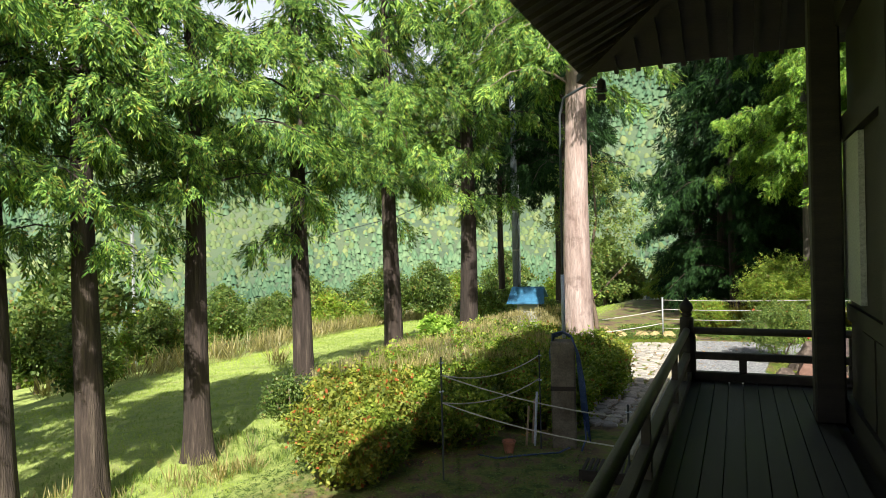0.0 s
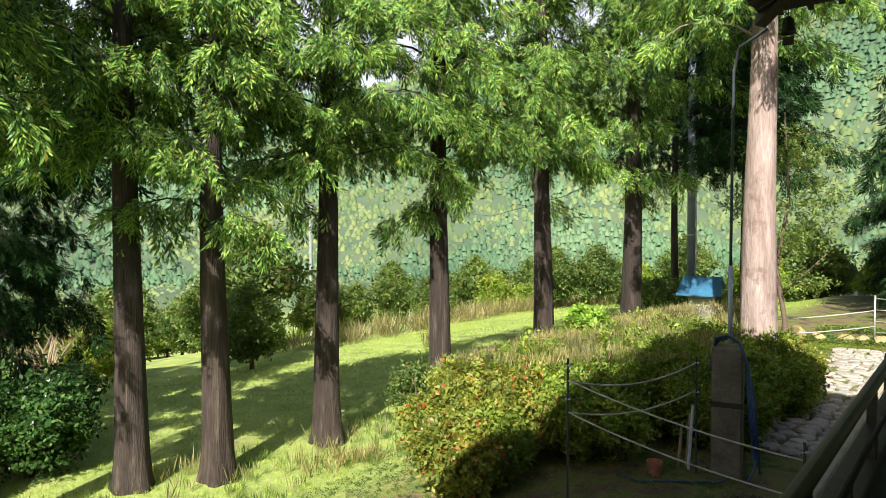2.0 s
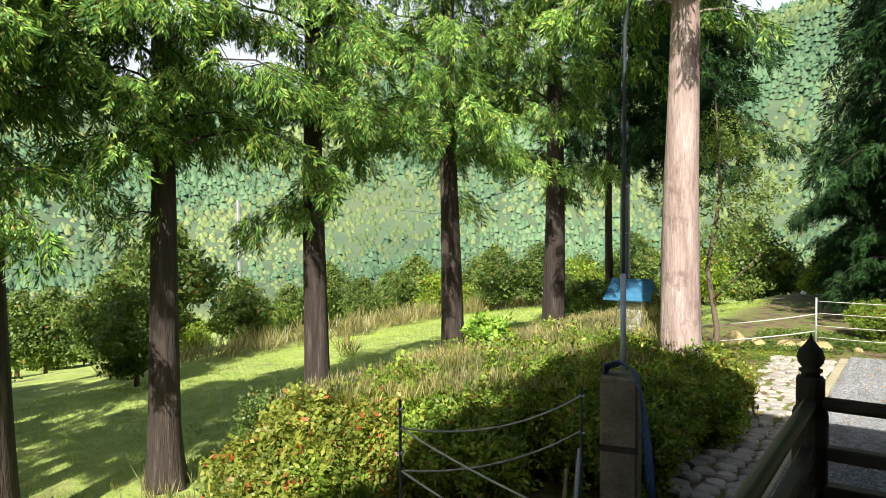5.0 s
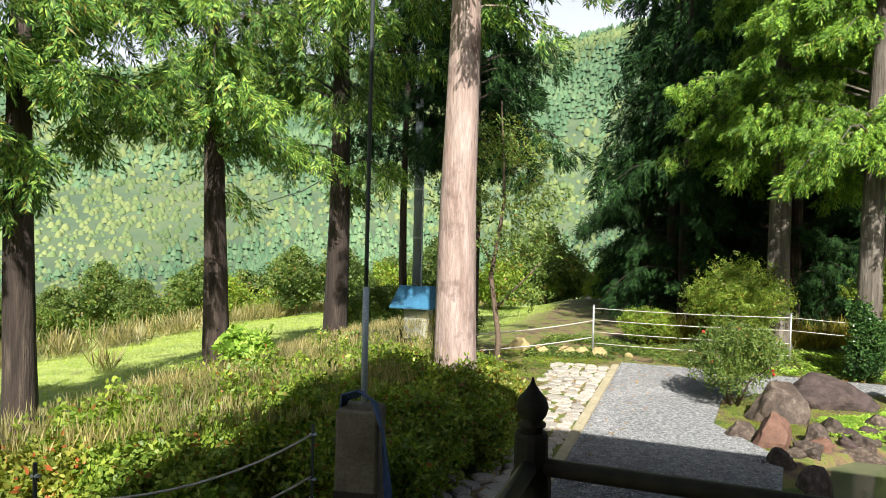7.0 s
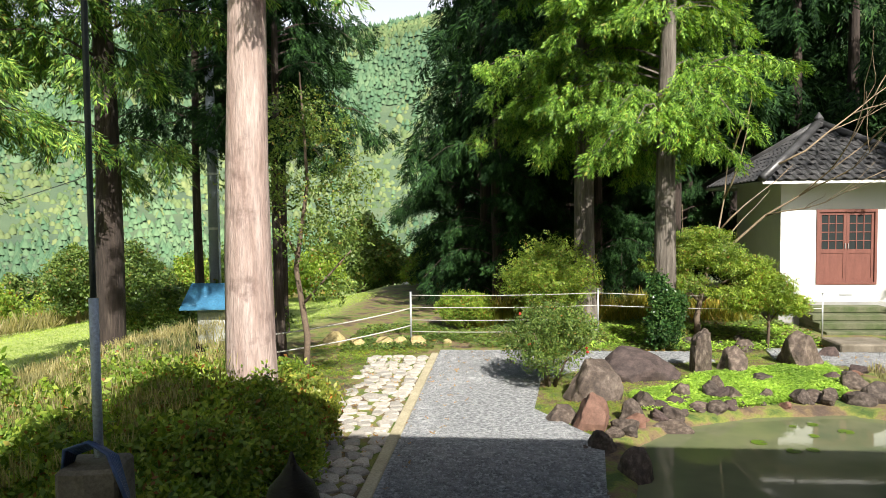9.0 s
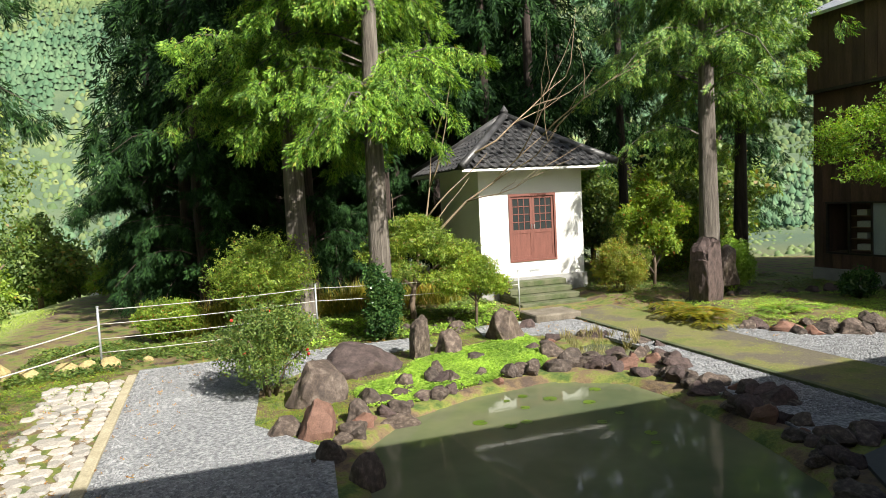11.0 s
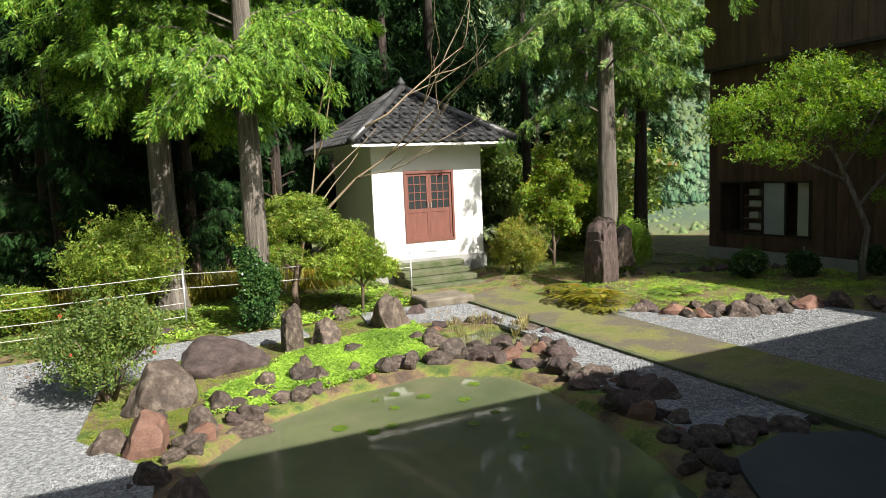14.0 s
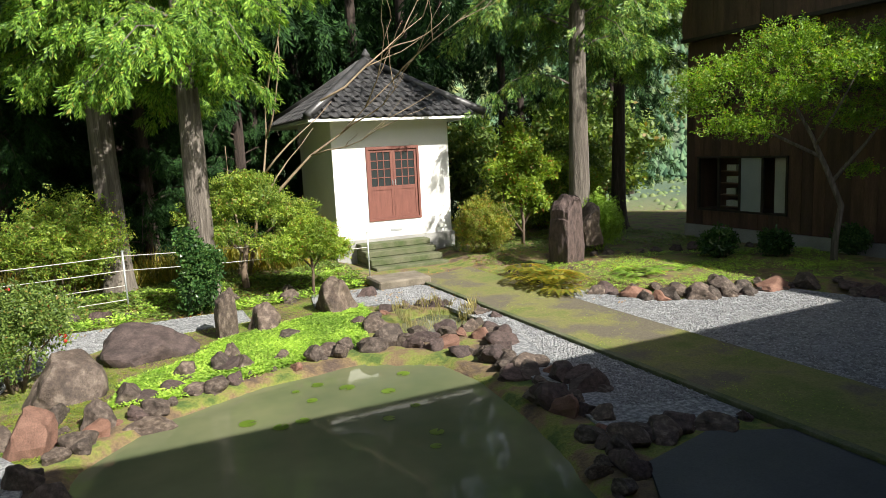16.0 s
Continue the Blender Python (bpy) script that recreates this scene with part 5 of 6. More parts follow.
def build_barn():
    X, Y0, Y1 = 16.8, -4.0, 21.7
    L = Y1 - Y0
    barn = thing("timber_building", (X, Y0, GROUND_Z), 0, "large brown boarded two storey building with grey metal roof", "building")
    wy0, wy1, wz0, wz1 = 22.45, 25.3, 0.82, 2.2
    for y0, y1, z0, z1, x0 in ((0, wy0, 0.35, 5.5, 0.05), (wy1, L, 0.35, 5.5, 0.05), (wy0, wy1, 0.35, wz0, 0.05), (wy0, wy1, wz1, 5.5, 0.05), (wy0, wy1, wz0, wz1, 0.9)):
        part("wall", boxed(x0, 8.0, y0, y1, z0, z1), BARN_WOOD, barn)
    part("footing", boxed(-0.02, 8.0, -0.02, L + 0.02, -0.2, 0.345), CONCRETE, barn)
    n = int(L / 0.30)
    for i in range(n):
        y, w = i * L / n, L / n
        if y + w > wy0 - 0.02 and y < wy1 + 0.02:
            spans = ((0.36, wz0 - 0.06), (wz1 + 0.06, 3.62))
        else:
            spans = ((0.36, 3.62),)
        for z0, z1 in spans:
            part("wall_board", boxed(0.02, 0.048, y + 0.005, y + w - 0.005, z0, z1), BARN_WOOD, barn)
    n = int(L / 0.36)
    for i in range(n):
        y, w = i * L / n, L / n
        part("upper_board", boxed(-0.18, -0.15, y + 0.005, y + w - 0.005, 5.45, 7.6), BARN_WOOD, barn)
    for i in range(6):
        part("upper_board", boxed(-0.215, -0.182, 19.1 + i * 0.2, 19.29 + i * 0.2, 6.3, 7.6), BARN_PALE, barn, "pale new board")
    part("upper_wall", boxed(-0.148, 8.0, 0, L, 5.5, 7.6), BARN_WOOD, barn)
    part("belt_board", boxed(-0.24, -0.10, 0, L, 5.36, 5.445), DARK_WOOD, barn)
    part("lower_belt", boxed(-0.03, 0.018, 0, L, 3.63, 3.75), DARK_WOOD, barn)
    win = part("window", boxed(0.0, 0.10, wy0, wy1, wz0 - 0.05, wz0), DARK_WOOD, barn)
    part("window_frame", boxed(0.0, 0.10, wy0, wy1, wz1, wz1 + 0.05), DARK_WOOD, win)
    for i, f in enumerate((0, 0.25, 0.5, 0.75, 1.0)):
        y = wy0 + (wy1 - wy0 - 0.06) * f
        part("window_bar", boxed(0.02, 0.09, y, y + 0.06, wz0, wz1), DARK_WOOD, win)
    w4 = (wy1 - wy0 - 0.06) / 4
    part("window_pane", boxed(0.05, 0.056, wy0 + w4 + 0.06, wy0 + 2 * w4, wz0, wz1), surface("frosted pane", [(0.3, (0.30, 0.33, 0.34)), (0.7, (0.38, 0.41, 0.42))], 2, 40, 0.3, 0.1), win, "frosted grey pane")
    part("curtain", boxed(0.2, 0.22, wy0 + 0.1, wy0 + 0.5, wz0, wz1), PLASTER_OLD, win, "pale drawn back curtain")
    for i in range(4):
        part("shelf", boxed(0.25, 0.6, wy1 - w4 - 0.55, wy1 - w4 + 0.1, wz0 + 0.05 + 0.32 * i, wz0 + 0.075 + 0.32 * i), BARN_PALE, win)
        part("stored_box", boxed(0.27, 0.5, wy1 - w4 - 0.5 + 0.1 * (i % 2), wy1 - w4 - 0.1, wz0 + 0.08 + 0.32 * i, wz0 + 0.24 + 0.32 * i), PLASTER_OLD, win)
    bm = bmesh.new()
    y0, y1 = -0.6, L + 0.3
    prof = [(-0.45, 7.45), (4.0, 9.2), (9.0, 7.45), (9.0, 7.54), (4.0, 9.32), (-0.45, 7.54)]
    a = [bm.verts.new((x, y0, z)) for x, z in prof]
    b = [bm.verts.new((x, y1, z)) for x, z in prof]
    for i in range(6):
        bm.faces.new((a[i], a[(i + 1) % 6], b[(i + 1) % 6], b[i]))
    bm.faces.new((a[0], a[5], a[4], a[1]))
    bm.faces.new((a[1], a[4], a[3], a[2]))
    bm.faces.new((b[1], b[4], b[5], b[0]))
    bm.faces.new((b[2], b[3], b[4], b[1]))
    bmesh.ops.recalc_face_normals(bm, faces=bm.faces[:])
    part("roof", bm, GALV, barn)


build_barn()

# ---- posts, ropes, pillar, box ----


def rope(name, a, b, sag, r=0.008, mat=None, label="thin pale rope strung between stakes", parent=None):
    pts = [(a[0] + (b[0] - a[0]) * t, a[1] + (b[1] - a[1]) * t, a[2] + (b[2] - a[2]) * t - sag * 4 * t * (1 - t)) for t in [i / 12 for i in range(13)]]
    ob = part(name, tubed(pts, r, 6), mat or ROPE, parent, smooth=True)
    return ob if parent else tagged(ob, label, "rope")


def stake(x, y, top, r=0.012, mat=None, label="thin dark metal stake holding ropes"):
    s = thing("stake", (x, y, 0), 0, label, "stake")
    part("rod", tubed([(0, 0, GROUND_Z - 0.2), (0, 0, top)], r, 6), mat or BLACK_PIPE, s)
    for z in (top - 0.08, top - 0.42):
        part("rope_clip", tubed([(-0.025, 0, z), (0.03, 0, z + 0.01)], 0.012, 6), PVC, s)
    return s


A, B, C = (-2.6, 9.1), (-3.33, 7.4), (-1.1, 7.0)
stake(*A, -0.05)
stake(*B, 0.10)
stake(*C, -0.22)
rope("rope", (*A, -0.12), (*B, -0.12), 0.14)
rope("rope", (*A, -0.44), (*B, -0.45), 0.12)
rope("rope", (*B, -0.12), (*C, -0.36), 0.06)
rope("rope", (*B, -0.45), (*C, -0.66), 0.06)

pillar = thing("stone_pillar", (-2.33, 9.36, 0), 12, "weathered square concrete post with blue hose looped over it", "post")
bm = bmesh.new()
box(bm, -0.165, 0.165, -0.15, 0.15, GROUND_Z - 0.2, 0.06, bevel=0.02)
bmesh.ops.subdivide_edges(bm, edges=bm.edges[:], cuts=3, use_grid_fill=True)
for v in bm.verts:
    v.co += Vector((1, 1, 0)) * 0.012 * noise.noise(v.co * 7) - v.co.normalized() * 0.012 * noise.noise(v.co * 13)
part("shaft", bm, PILLAR_STONE, pillar)
part("bracket", boxed(-0.17, 0.17, -0.155, -0.141, -0.62, -0.56), DARK_WOOD, pillar)
pipe = thing("water_pipe", (-2.33, 9.36, 0), 0, "thin upright pipe with grey sleeve rising to the eaves", "pipe")
part("sleeve", tubed([(0.02, 0, 0.09), (0.02, 0, 0.98)], 0.026, 10), PVC, pipe, smooth=True)
part("upper_pipe", tubed([(0.02, 0, 0.985), (0.02, 0, 1.2), (0.04, -0.02, 3.2), (0.12, -0.1, 3.42), (0.5, -0.5, 3.46)], 0.017, 8), BLACK_PIPE, pipe, smooth=True)
hose = thing("garden_hose", (-2.33, 9.36, 0), 0, "coiled dark blue hose hung over the concrete post", "hose")
for i in range(6):
    o = 0.018 * i
    pts = [(-0.19 + o * 0.4, -0.02 - o, -0.12 - 0.02 * i), (-0.12, 0.0 - o, 0.1 + o * 0.6), (0.02, 0.0 - o, 0.155 + o * 0.5), (0.14, -0.02 - o, 0.10 + o * 0.5), (0.20 + o * 0.5, -0.03 - o, -0.1), (0.23 + o, -0.04 - o, -0.5), (0.27 + o * 1.3, -0.05 - o, -0.95 - 0.07 * i)]
    part("hose_coil", tubed(pts, 0.012, 8), HOSE, hose, smooth=True)
part("hose_end", tubed([(0.3, -0.1, -1.0), (0.33, -0.14, -1.25), (0.3, -0.3, -1.38)], 0.012, 8), HOSE, hose, smooth=True)
pots = thing("clay_pot", (-2.95, 8.75, GROUND_Z), 0, "small terracotta pot on the ground by the post", "pot")
part("pot", lathe([(0.06, 0.0), (0.085, 0.14), (0.095, 0.145), (0.095, 0.175), (0.08, 0.175), (0.07, 0.1)], 14), TERRACOTTA, pots)
for i, (x, y, h, r) in enumerate(((-2.72, 9.2, 0.75, 0.02), (-2.78, 9.32, 0.62, 0.028), (-2.83, 9.16, 0.55, 0.018))):
    tagged(part("leaning_stick", tubed([(x, y, GROUND_Z), (x + 0.04, y + 0.03, GROUND_Z + h)], r, 6), DEAD_WOOD if i else PVC), "short stick leaning by the concrete post", "stick")
hoseg = [(-3.3, 8.5, GROUND_Z + 0.02), (-3.0, 8.4, GROUND_Z + 0.03), (-2.7, 8.65, GROUND_Z + 0.03), (-2.3, 8.9, GROUND_Z + 0.03), (-2.2, 9.1, GROUND_Z + 0.05)]
tagged(part("ground_hose", tubed(hoseg, 0.012, 6), HOSE, smooth=True), "blue hose lying on the ground", "hose")
grate = thing("drain_grate", (-1.45, 8.0, GROUND_Z + 0.12), 3, "rusty slatted drain grate beside the veranda", "grate")
part("grate_frame", boxed(-0.38, 0.38, -0.03, 0.0, -0.1, 0.03), DARK_WOOD, grate)
for i in range(12):
    part("slat", boxed(-0.36 + i * 0.062, -0.325 + i * 0.062, 0.002, 0.5, 0.0, 0.02), DARK_WOOD, grate)

meter = thing("roofed_meter_box", (-5.3, 17.7, -0.33), 8, "stained grey metal box on posts under a small blue roof", "utility box")
part("cabinet", boxed(-0.27, 0.27, -0.18, 0.18, -0.50, 0.14, bevel=0.012), BOX_METAL, meter)
part("cabinet_door", boxed(-0.23, 0.23, -0.20, -0.182, -0.46, 0.08, bevel=0.006), BOX_METAL, meter)
bm = bmesh.new()
v = [bm.verts.new(p) for p in ((-0.5, -0.45, 0.18), (0.5, -0.45, 0.18), (0.44, 0.1, 0.58), (-0.44, 0.1, 0.58), (-0.5, 0.45, 0.3), (0.5, 0.45, 0.3))]
bm.faces.new((v[0], v[1], v[2], v[3]))
bm.faces.new((v[3], v[2], v[5], v[4]))
r = bmesh.ops.extrude_face_region(bm, geom=bm.faces[:])
for g in r["geom"]:
    if isinstance(g, bmesh.types.BMVert):
        g.co.z -= 0.03
bmesh.ops.recalc_face_normals(bm, faces=bm.faces[:])
part("roof", bm, BLUE_TIN, meter)
for x in (-0.15, 0.15):
    part("leg", tubed([(x, 0, GROUND_Z - 0.1), (x, 0, -0.501)], 0.035, 8), GALV, meter)
part("conduit", tubed([(0.0, -0.05, GROUND_Z - 0.3), (0.0, -0.05, -0.501)], 0.02, 8), PVC, meter)
part("roof_post", tubed([(0, 0.12, 0.142), (0, 0.12, 0.40)], 0.03, 6), DARK_WOOD, meter)
pole = thing("utility_pole", (-6.4, 20.2, 0), 0, "slender grey utility pole behind the blue roofed box", "utility pole")
part("shaft", tubed([(0, 0, GROUND_Z - 0.5), (0, 0, 9.0)], [0.11, 0.085], 12), CONC_POLE, pole, smooth=True)
for z in (1.2, 2.4, 3.2, 3.5):
    part("band", tubed([(0, 0, z), (0, 0, z + 0.05)], 0.115, 12), GALV, pole)
part("conduit", tubed([(0.13, 0, GROUND_Z), (0.13, 0, 3.4)], 0.025, 8), PVC, pole)
tagged(part("cable", tubed([(-6.4, 20.2, 4.0), (-14, 27, 2.8), (-24, 36, 2.2), (-40, 52, 3.0)], 0.02, 5), BLACK_PIPE), "dark cable running from the utility pole", "cable")
for x, y, h in ((-21.5, 33, 2.2), (-24.5, 19, 1.8), (-27, 24, 7.0)):
    p = thing("field_post", (x, y, float(land(x, y))), 0, "pale post at the far edge of the meadow", "post")
    part("shaft", tubed([(0, 0, -0.2), (0, 0, h)], 0.09, 8), GALV, p)
bell = thing("eave_bell", (-1.55, 8.45, 3.46), 0, "small dark bronze bell hung under the roof corner", "bell")
part("hanger", tubed([(0, 0, 0.06), (0, 0, -0.05)], 0.006, 6), BLACK_PIPE, bell)
part("bell_body", lathe([(0.02, -0.03), (0.05, -0.06), (0.06, -0.16), (0.075, -0.19), (0.06, -0.19), (0.01, -0.1)], 12), DARK_WOOD, bell)
part("clapper", boxed(-0.05, 0.05, -0.002, 0.002, -0.30, -0.22), DARK_WOOD, bell)

for x, y, top in ((-2.15, 21.1, -0.30), (2.1, 21.2, -0.24), (7.0, 21.3, -0.35)):
    p = thing("fence_post", (x, y, float(land(x, y))), 0, "thin galvanised fence post", "fence post")
    part("pipe", tubed([(0, 0, -0.2), (0, 0, top - float(land(x, y)))], 0.024 if x < 0 else 0.018, 8), GALV, p, smooth=True)
    part("cap", tubed([(0, 0, top - float(land(x, y))), (0, 0, top - float(land(x, y)) + 0.02)], 0.03, 8), GALV, p)
for z in (-0.36, -0.64, -0.93, -1.2):
    rope("fence_rope", (-2.15, 21.1, z), (2.1, 21.2, z + 0.04), 0.03, 0.008, label="pale taut fence rope behind the gravel drive")
for z in (-0.32, -0.6):
    rope("fence_rope", (2.1, 21.2, z), (7.0, 21.3, z - 0.08), 0.04, 0.008, label="pale fence rope through the shrubs")
stake(-4.6, 18.0, -0.7, 0.02, DEAD_WOOD, "short wooden stake with faded rope")
rope("barrier_rope", (-2.15, 21.1, -0.66), (-4.6, 18.0, -0.78), 0.05, 0.014, label="faded rope from fence post to stake")
rope("barrier_rope", (-2.15, 21.1, -1.06), (-4.6, 18.0, -1.12), 0.05, 0.014, label="faded rope from fence post to stake")

shed = thing("far_white_shed", (-5.9, 49.0, -3.45), 8, "small white walled shed with dark roof beyond the meadow", "outbuilding")
part("wall", boxed(-0.75, 0.75, 0, 2.5, -1.0, 1.45), PLASTER, shed)
part("door", boxed(-0.1, 0.35, -0.03, -0.002, 0.1, 1.2), CONC_POLE, shed)
part("roof", boxed(-1.1, 1.1, -0.4, 2.9, 1.452, 1.62), ROOF_TILE, shed)
part("annex", boxed(1.8, 4.2, 0.6, 2.6, -1.0, 1.3), CONC_POLE, shed)
part("annex_roof", boxed(1.6, 4.4, 0.4, 2.8, 1.302, 1.42), ROOF_TILE, shed)

# bare branches over the hall's roof
dead = thing("dead_branch", (4.9, 23.0, 0), 0, "bare pale branches leaning over the tiled roof", "branch")
_rng = random.Random(4)


def twig(a, way, length, r, depth):
    pts, w = [Vector(a)], Vector(way).normalized()
    for i in range(5):
        w = (w + Vector((_rng.uniform(-0.2, 0.2), _rng.uniform(-0.2, 0.2), _rng.uniform(-0.12, 0.2)))).normalized()
        pts.append(pts[-1] + w * length / 5)
    part("branch", tubed(pts, [r * (1 - 0.16 * i) for i in range(6)], 6), DEAD_WOOD, dead, smooth=True)
    if depth:
        for k in (2, 3, 4, 5):
            side = Vector((_rng.uniform(-1, 1), _rng.uniform(-1, 0.6), _rng.uniform(-0.3, 0.8)))
            twig(pts[k], w + side, length * 0.55, r * 0.5, depth - 1)


twig((-0.3, -0.3, -1.3), (0.32, 0.05, 0.9), 4.0, 0.05, 1)
twig((0.1, -0.3, 0.2), (0.55, -0.1, 0.75), 4.2, 0.04, 2)
twig((1.6, -0.5, 2.6), (0.9, -0.1, 0.35), 3.2, 0.03, 1)
twig((-0.5, -0.2, -1.3), (0.1, 0, 1.0), 3.0, 0.03, 0)

# ---- plants of the ground ----
WET = (POND, POOL)
cover("bright_ground_cover", [(1.8, 15.7), (2.0, 16.6), (2.9, 17.2), (3.4, 18.0), (5.0, 18.6), (6.0, 19.0), (5.9, 18.2), (5.5, 17.4), (5.3, 16.6), (4.2, 16.2), (2.6, 15.6)], 10000, FINE_LEAVES, 0.11, GROUND_PLANT, 1, "bright green leafy ground cover beside the pond", "ground cover", lift=0.03, keep_out=WET)
cover("bed_plants", [(10.2, 17.2), (10.8, 16.2), (11.8, 15.8), (13.2, 15.5), (14.6, 14.6), (16.4, 17.5), (13.5, 19.2), (10.2, 20.2)], 9000, FINE_LEAVES, 0.075, GROUND_PLANT, 2, "low green plants in the stone edged bed", "ground cover", patchy=0.1, lift=0.02)
cover("bank_moss", [(1.2, 14.4), (1.9, 15.6), (3.0, 16.2), (5.0, 16.7), (6.4, 18.6), (9.6, 21.0), (9.7, 19.0), (7.7, 20.4), (5.0, 20.3), (2.0, 18.8), (0.2, 16.4), (0.2, 14.4)], 15000, FINE_LEAVES, 0.035, SHRUB_YELLOW, 33, "small mossy weeds between the stones", "ground cover", patchy=0.0, lift=0.01, keep_out=WET)
cover("moss_plants", [(0.2, 14.5), (0.3, 15.4), (1.0, 16.2), (1.9, 17.0), (2.1, 16.0), (1.6, 15.2), (1.0, 14.2)], 4500, FINE_LEAVES, 0.045, AZALEA_RED, 3, "mossy yellow green plants among the stones", "ground cover", patchy=-0.1, lift=0.0, keep_out=WET)
cover("fence_side_plants", [(-3.6, 19.8), (-3.6, 23), (6.6, 24), (6.9, 20.6), (4.0, 20.0), (0.5, 20.2), (-1.4, 20.2)], 8000, LEAVES, 0.13, BROADLEAF, 4, "mixed low plants under the rope fence", "ground cover", patchy=-0.2, lift=0.04)
cover("fence_side_herbs", [(1.0, 19.9), (1.0, 22), (6.6, 22), (6.9, 20.4), (4.0, 19.8)], 2600, LEAVES, 0.11, GROUND_PLANT, 14, "bright leafy herbs under the rope fence", "ground cover", patchy=0.1, lift=0.08)
cover("rear_garden_plants", [(9.6, 20.9), (16.5, 19.6), (17, 29), (10.5, 29)], 6000, LEAVES, 0.10, BROADLEAF, 16, "mixed low plants behind the standing stones", "ground cover", patchy=-0.3, lift=0.04)
cover("dead_ferns", [(-1, 22.6), (-1, 25.0), (6.0, 25.0), (6.0, 22.8)], 1500, ARCH, 0.6, FERN, 15, "brown dry ferns at the foot of the cedars", "ground cover", patchy=0.1)
cover("bank_plants", [(-6.4, 6.4), (-5.6, 16), (-2.7, 19.6), (-2.2, 13.0), (-2.2, 9.8), (-1.4, 8.2), (-1.2, 5.2), (-4.5, 5.0)], 8000, FINE_LEAVES, 0.07, BROADLEAF, 5, "small weeds under the azalea bank", "ground cover", patchy=0.0, lift=0.02)
cover("bank_stalks", [(-6.0, 8.2), (-6.2, 16), (-4.0, 17.4), (-2.9, 13.0), (-2.9, 10.2), (-4.3, 8.2)], 2300, TUFT, 0.15, DRY_GRASS, 6, "dry seed stalks rising from the azaleas", "grass", patchy=-0.4, lift=1.12)
cover("path_side_plants", [(-4.2, 17.2), (-4.2, 21), (-2.3, 21), (-1.6, 19.8), (-2.5, 17.5)], 3000, FINE_LEAVES, 0.08, SHRUB_YELLOW, 7, "yellow green weeds beside the laid stones", "ground cover", patchy=-0.2, lift=0.03)
cover("meadow_grass", [(-16, 2), (-16.5, 17), (-17, 30), (-8, 36), (-4.5, 30), (-6.2, 17), (-6.4, 8), (-5.0, 4.6), (-8, 1)], 34000, TUFT, 0.07, GRASS, 8, "mown green meadow grass", "grass")
cover("tree_foot_grass", [(-9.4, 0), (-8.6, 8), (-8.4, 15), (-6.6, 16), (-6.3, 9), (-6.2, 6.5), (-5.5, 2)], 2200, TUFT, 0.16, BROADLEAF, 9, "rough grass at the feet of the cedars", "grass", patchy=0.05)
cover("tree_foot_dry_grass", [(-9.4, 0), (-8.4, 8), (-8.2, 10), (-6.9, 9), (-6.5, 6.5), (-5.9, 2)], 500, TUFT, 0.28, DRY_GRASS, 10, "dry stalks and litter at the feet of the cedars", "grass", patchy=0.1)
cover("pampas_fringe", [(-18.0, 12), (-19.0, 34), (-10, 42), (-8, 38.5), (-16.4, 31), (-16.2, 16)], 1500, ARCH, 0.8, DRY_GRASS, 11, "tall pale grass along the meadow edge", "grass", patchy=-0.3)
for x, y, s in ((-6.95, 7.5, 0.55), (-6.6, 7.9, 0.45), (-7.0, 4.6, 0.4), (-13.2, 17.0, 0.9)):
    rng = np.random.default_rng(int(s * 100))
    n = 7
    v, t = scatter(ARCH, np.stack((x + rng.normal(0, 0.06, n), y + rng.normal(0, 0.06, n), np.full(n, float(land(x, y)))), 1), upright_turns(rng, n), rng.uniform(0.7, 1.1, n) * s)
    tagged(new("grass_tussock", triangles("grass_tussock", v, t, DRY_GRASS)), "arching pale grass tussock by the cedars", "grass")
cover("pool_reeds", [(6.0, 17.0), (6.2, 17.9), (7.1, 18.0), (7.5, 17.2), (7.2, 16.8)], 130, TUFT, 0.19, DRY_GRASS, 12, "yellow reeds in the small pool", "grass", lift=0.1)
BIT = [(np.array([(1, 0, 0), (0, 0.8, 0), (-0.9, 0, 0), (0, -1, 0), (0.1, 0.1, 0.7), (0.1, 0, -0.5)]), np.array([(0, 1, 4), (1, 2, 4), (2, 3, 4), (3, 0, 4), (1, 0, 5), (2, 1, 5), (3, 2, 5), (0, 3, 5)]))]
cover("gravel_bits", [(-1.3, 11.0), (1.0, 11.0), (1.0, 14.2), (0.4, 15.6), (0.6, 17.4), (1.8, 18.7), (1.8, 19.8), (-1.3, 19.8)], 14000, BIT, 0.019, PEBBLE, 20, "loose grey gravel on the drive", "gravel", lift=0.034)
cover("gravel_bits", [(6.8, 12.6), (7.7, 12.3), (7.7, 19.5), (7.5, 20.2), (5.5, 20.2), (5.4, 19.4), (7.2, 18.2), (7.4, 16.0), (7.0, 14.2)], 6500, BIT, 0.019, PEBBLE, 21, "loose grey gravel beside the pond", "gravel", lift=0.034)
cover("gravel_bits", [(9.35, 10.5), (13.2, 10.5), (13.2, 13.8), (12.8, 15.2), (11.6, 15.4), (10.5, 15.7), (9.9, 17.0), (9.9, 18.2), (9.35, 18.0)], 13000, BIT, 0.019, PEBBLE, 22, "loose grey gravel in the yard", "gravel", lift=0.034)
cover("path_moss", [(7.85, 10.0), (9.25, 10.0), (9.25, 20.5), (7.85, 20.2)], 3500, FINE_LEAVES, 0.022, SHRUB_YELLOW, 23, "moss cushions on the path", "moss", patchy=0.3, lift=0.075)
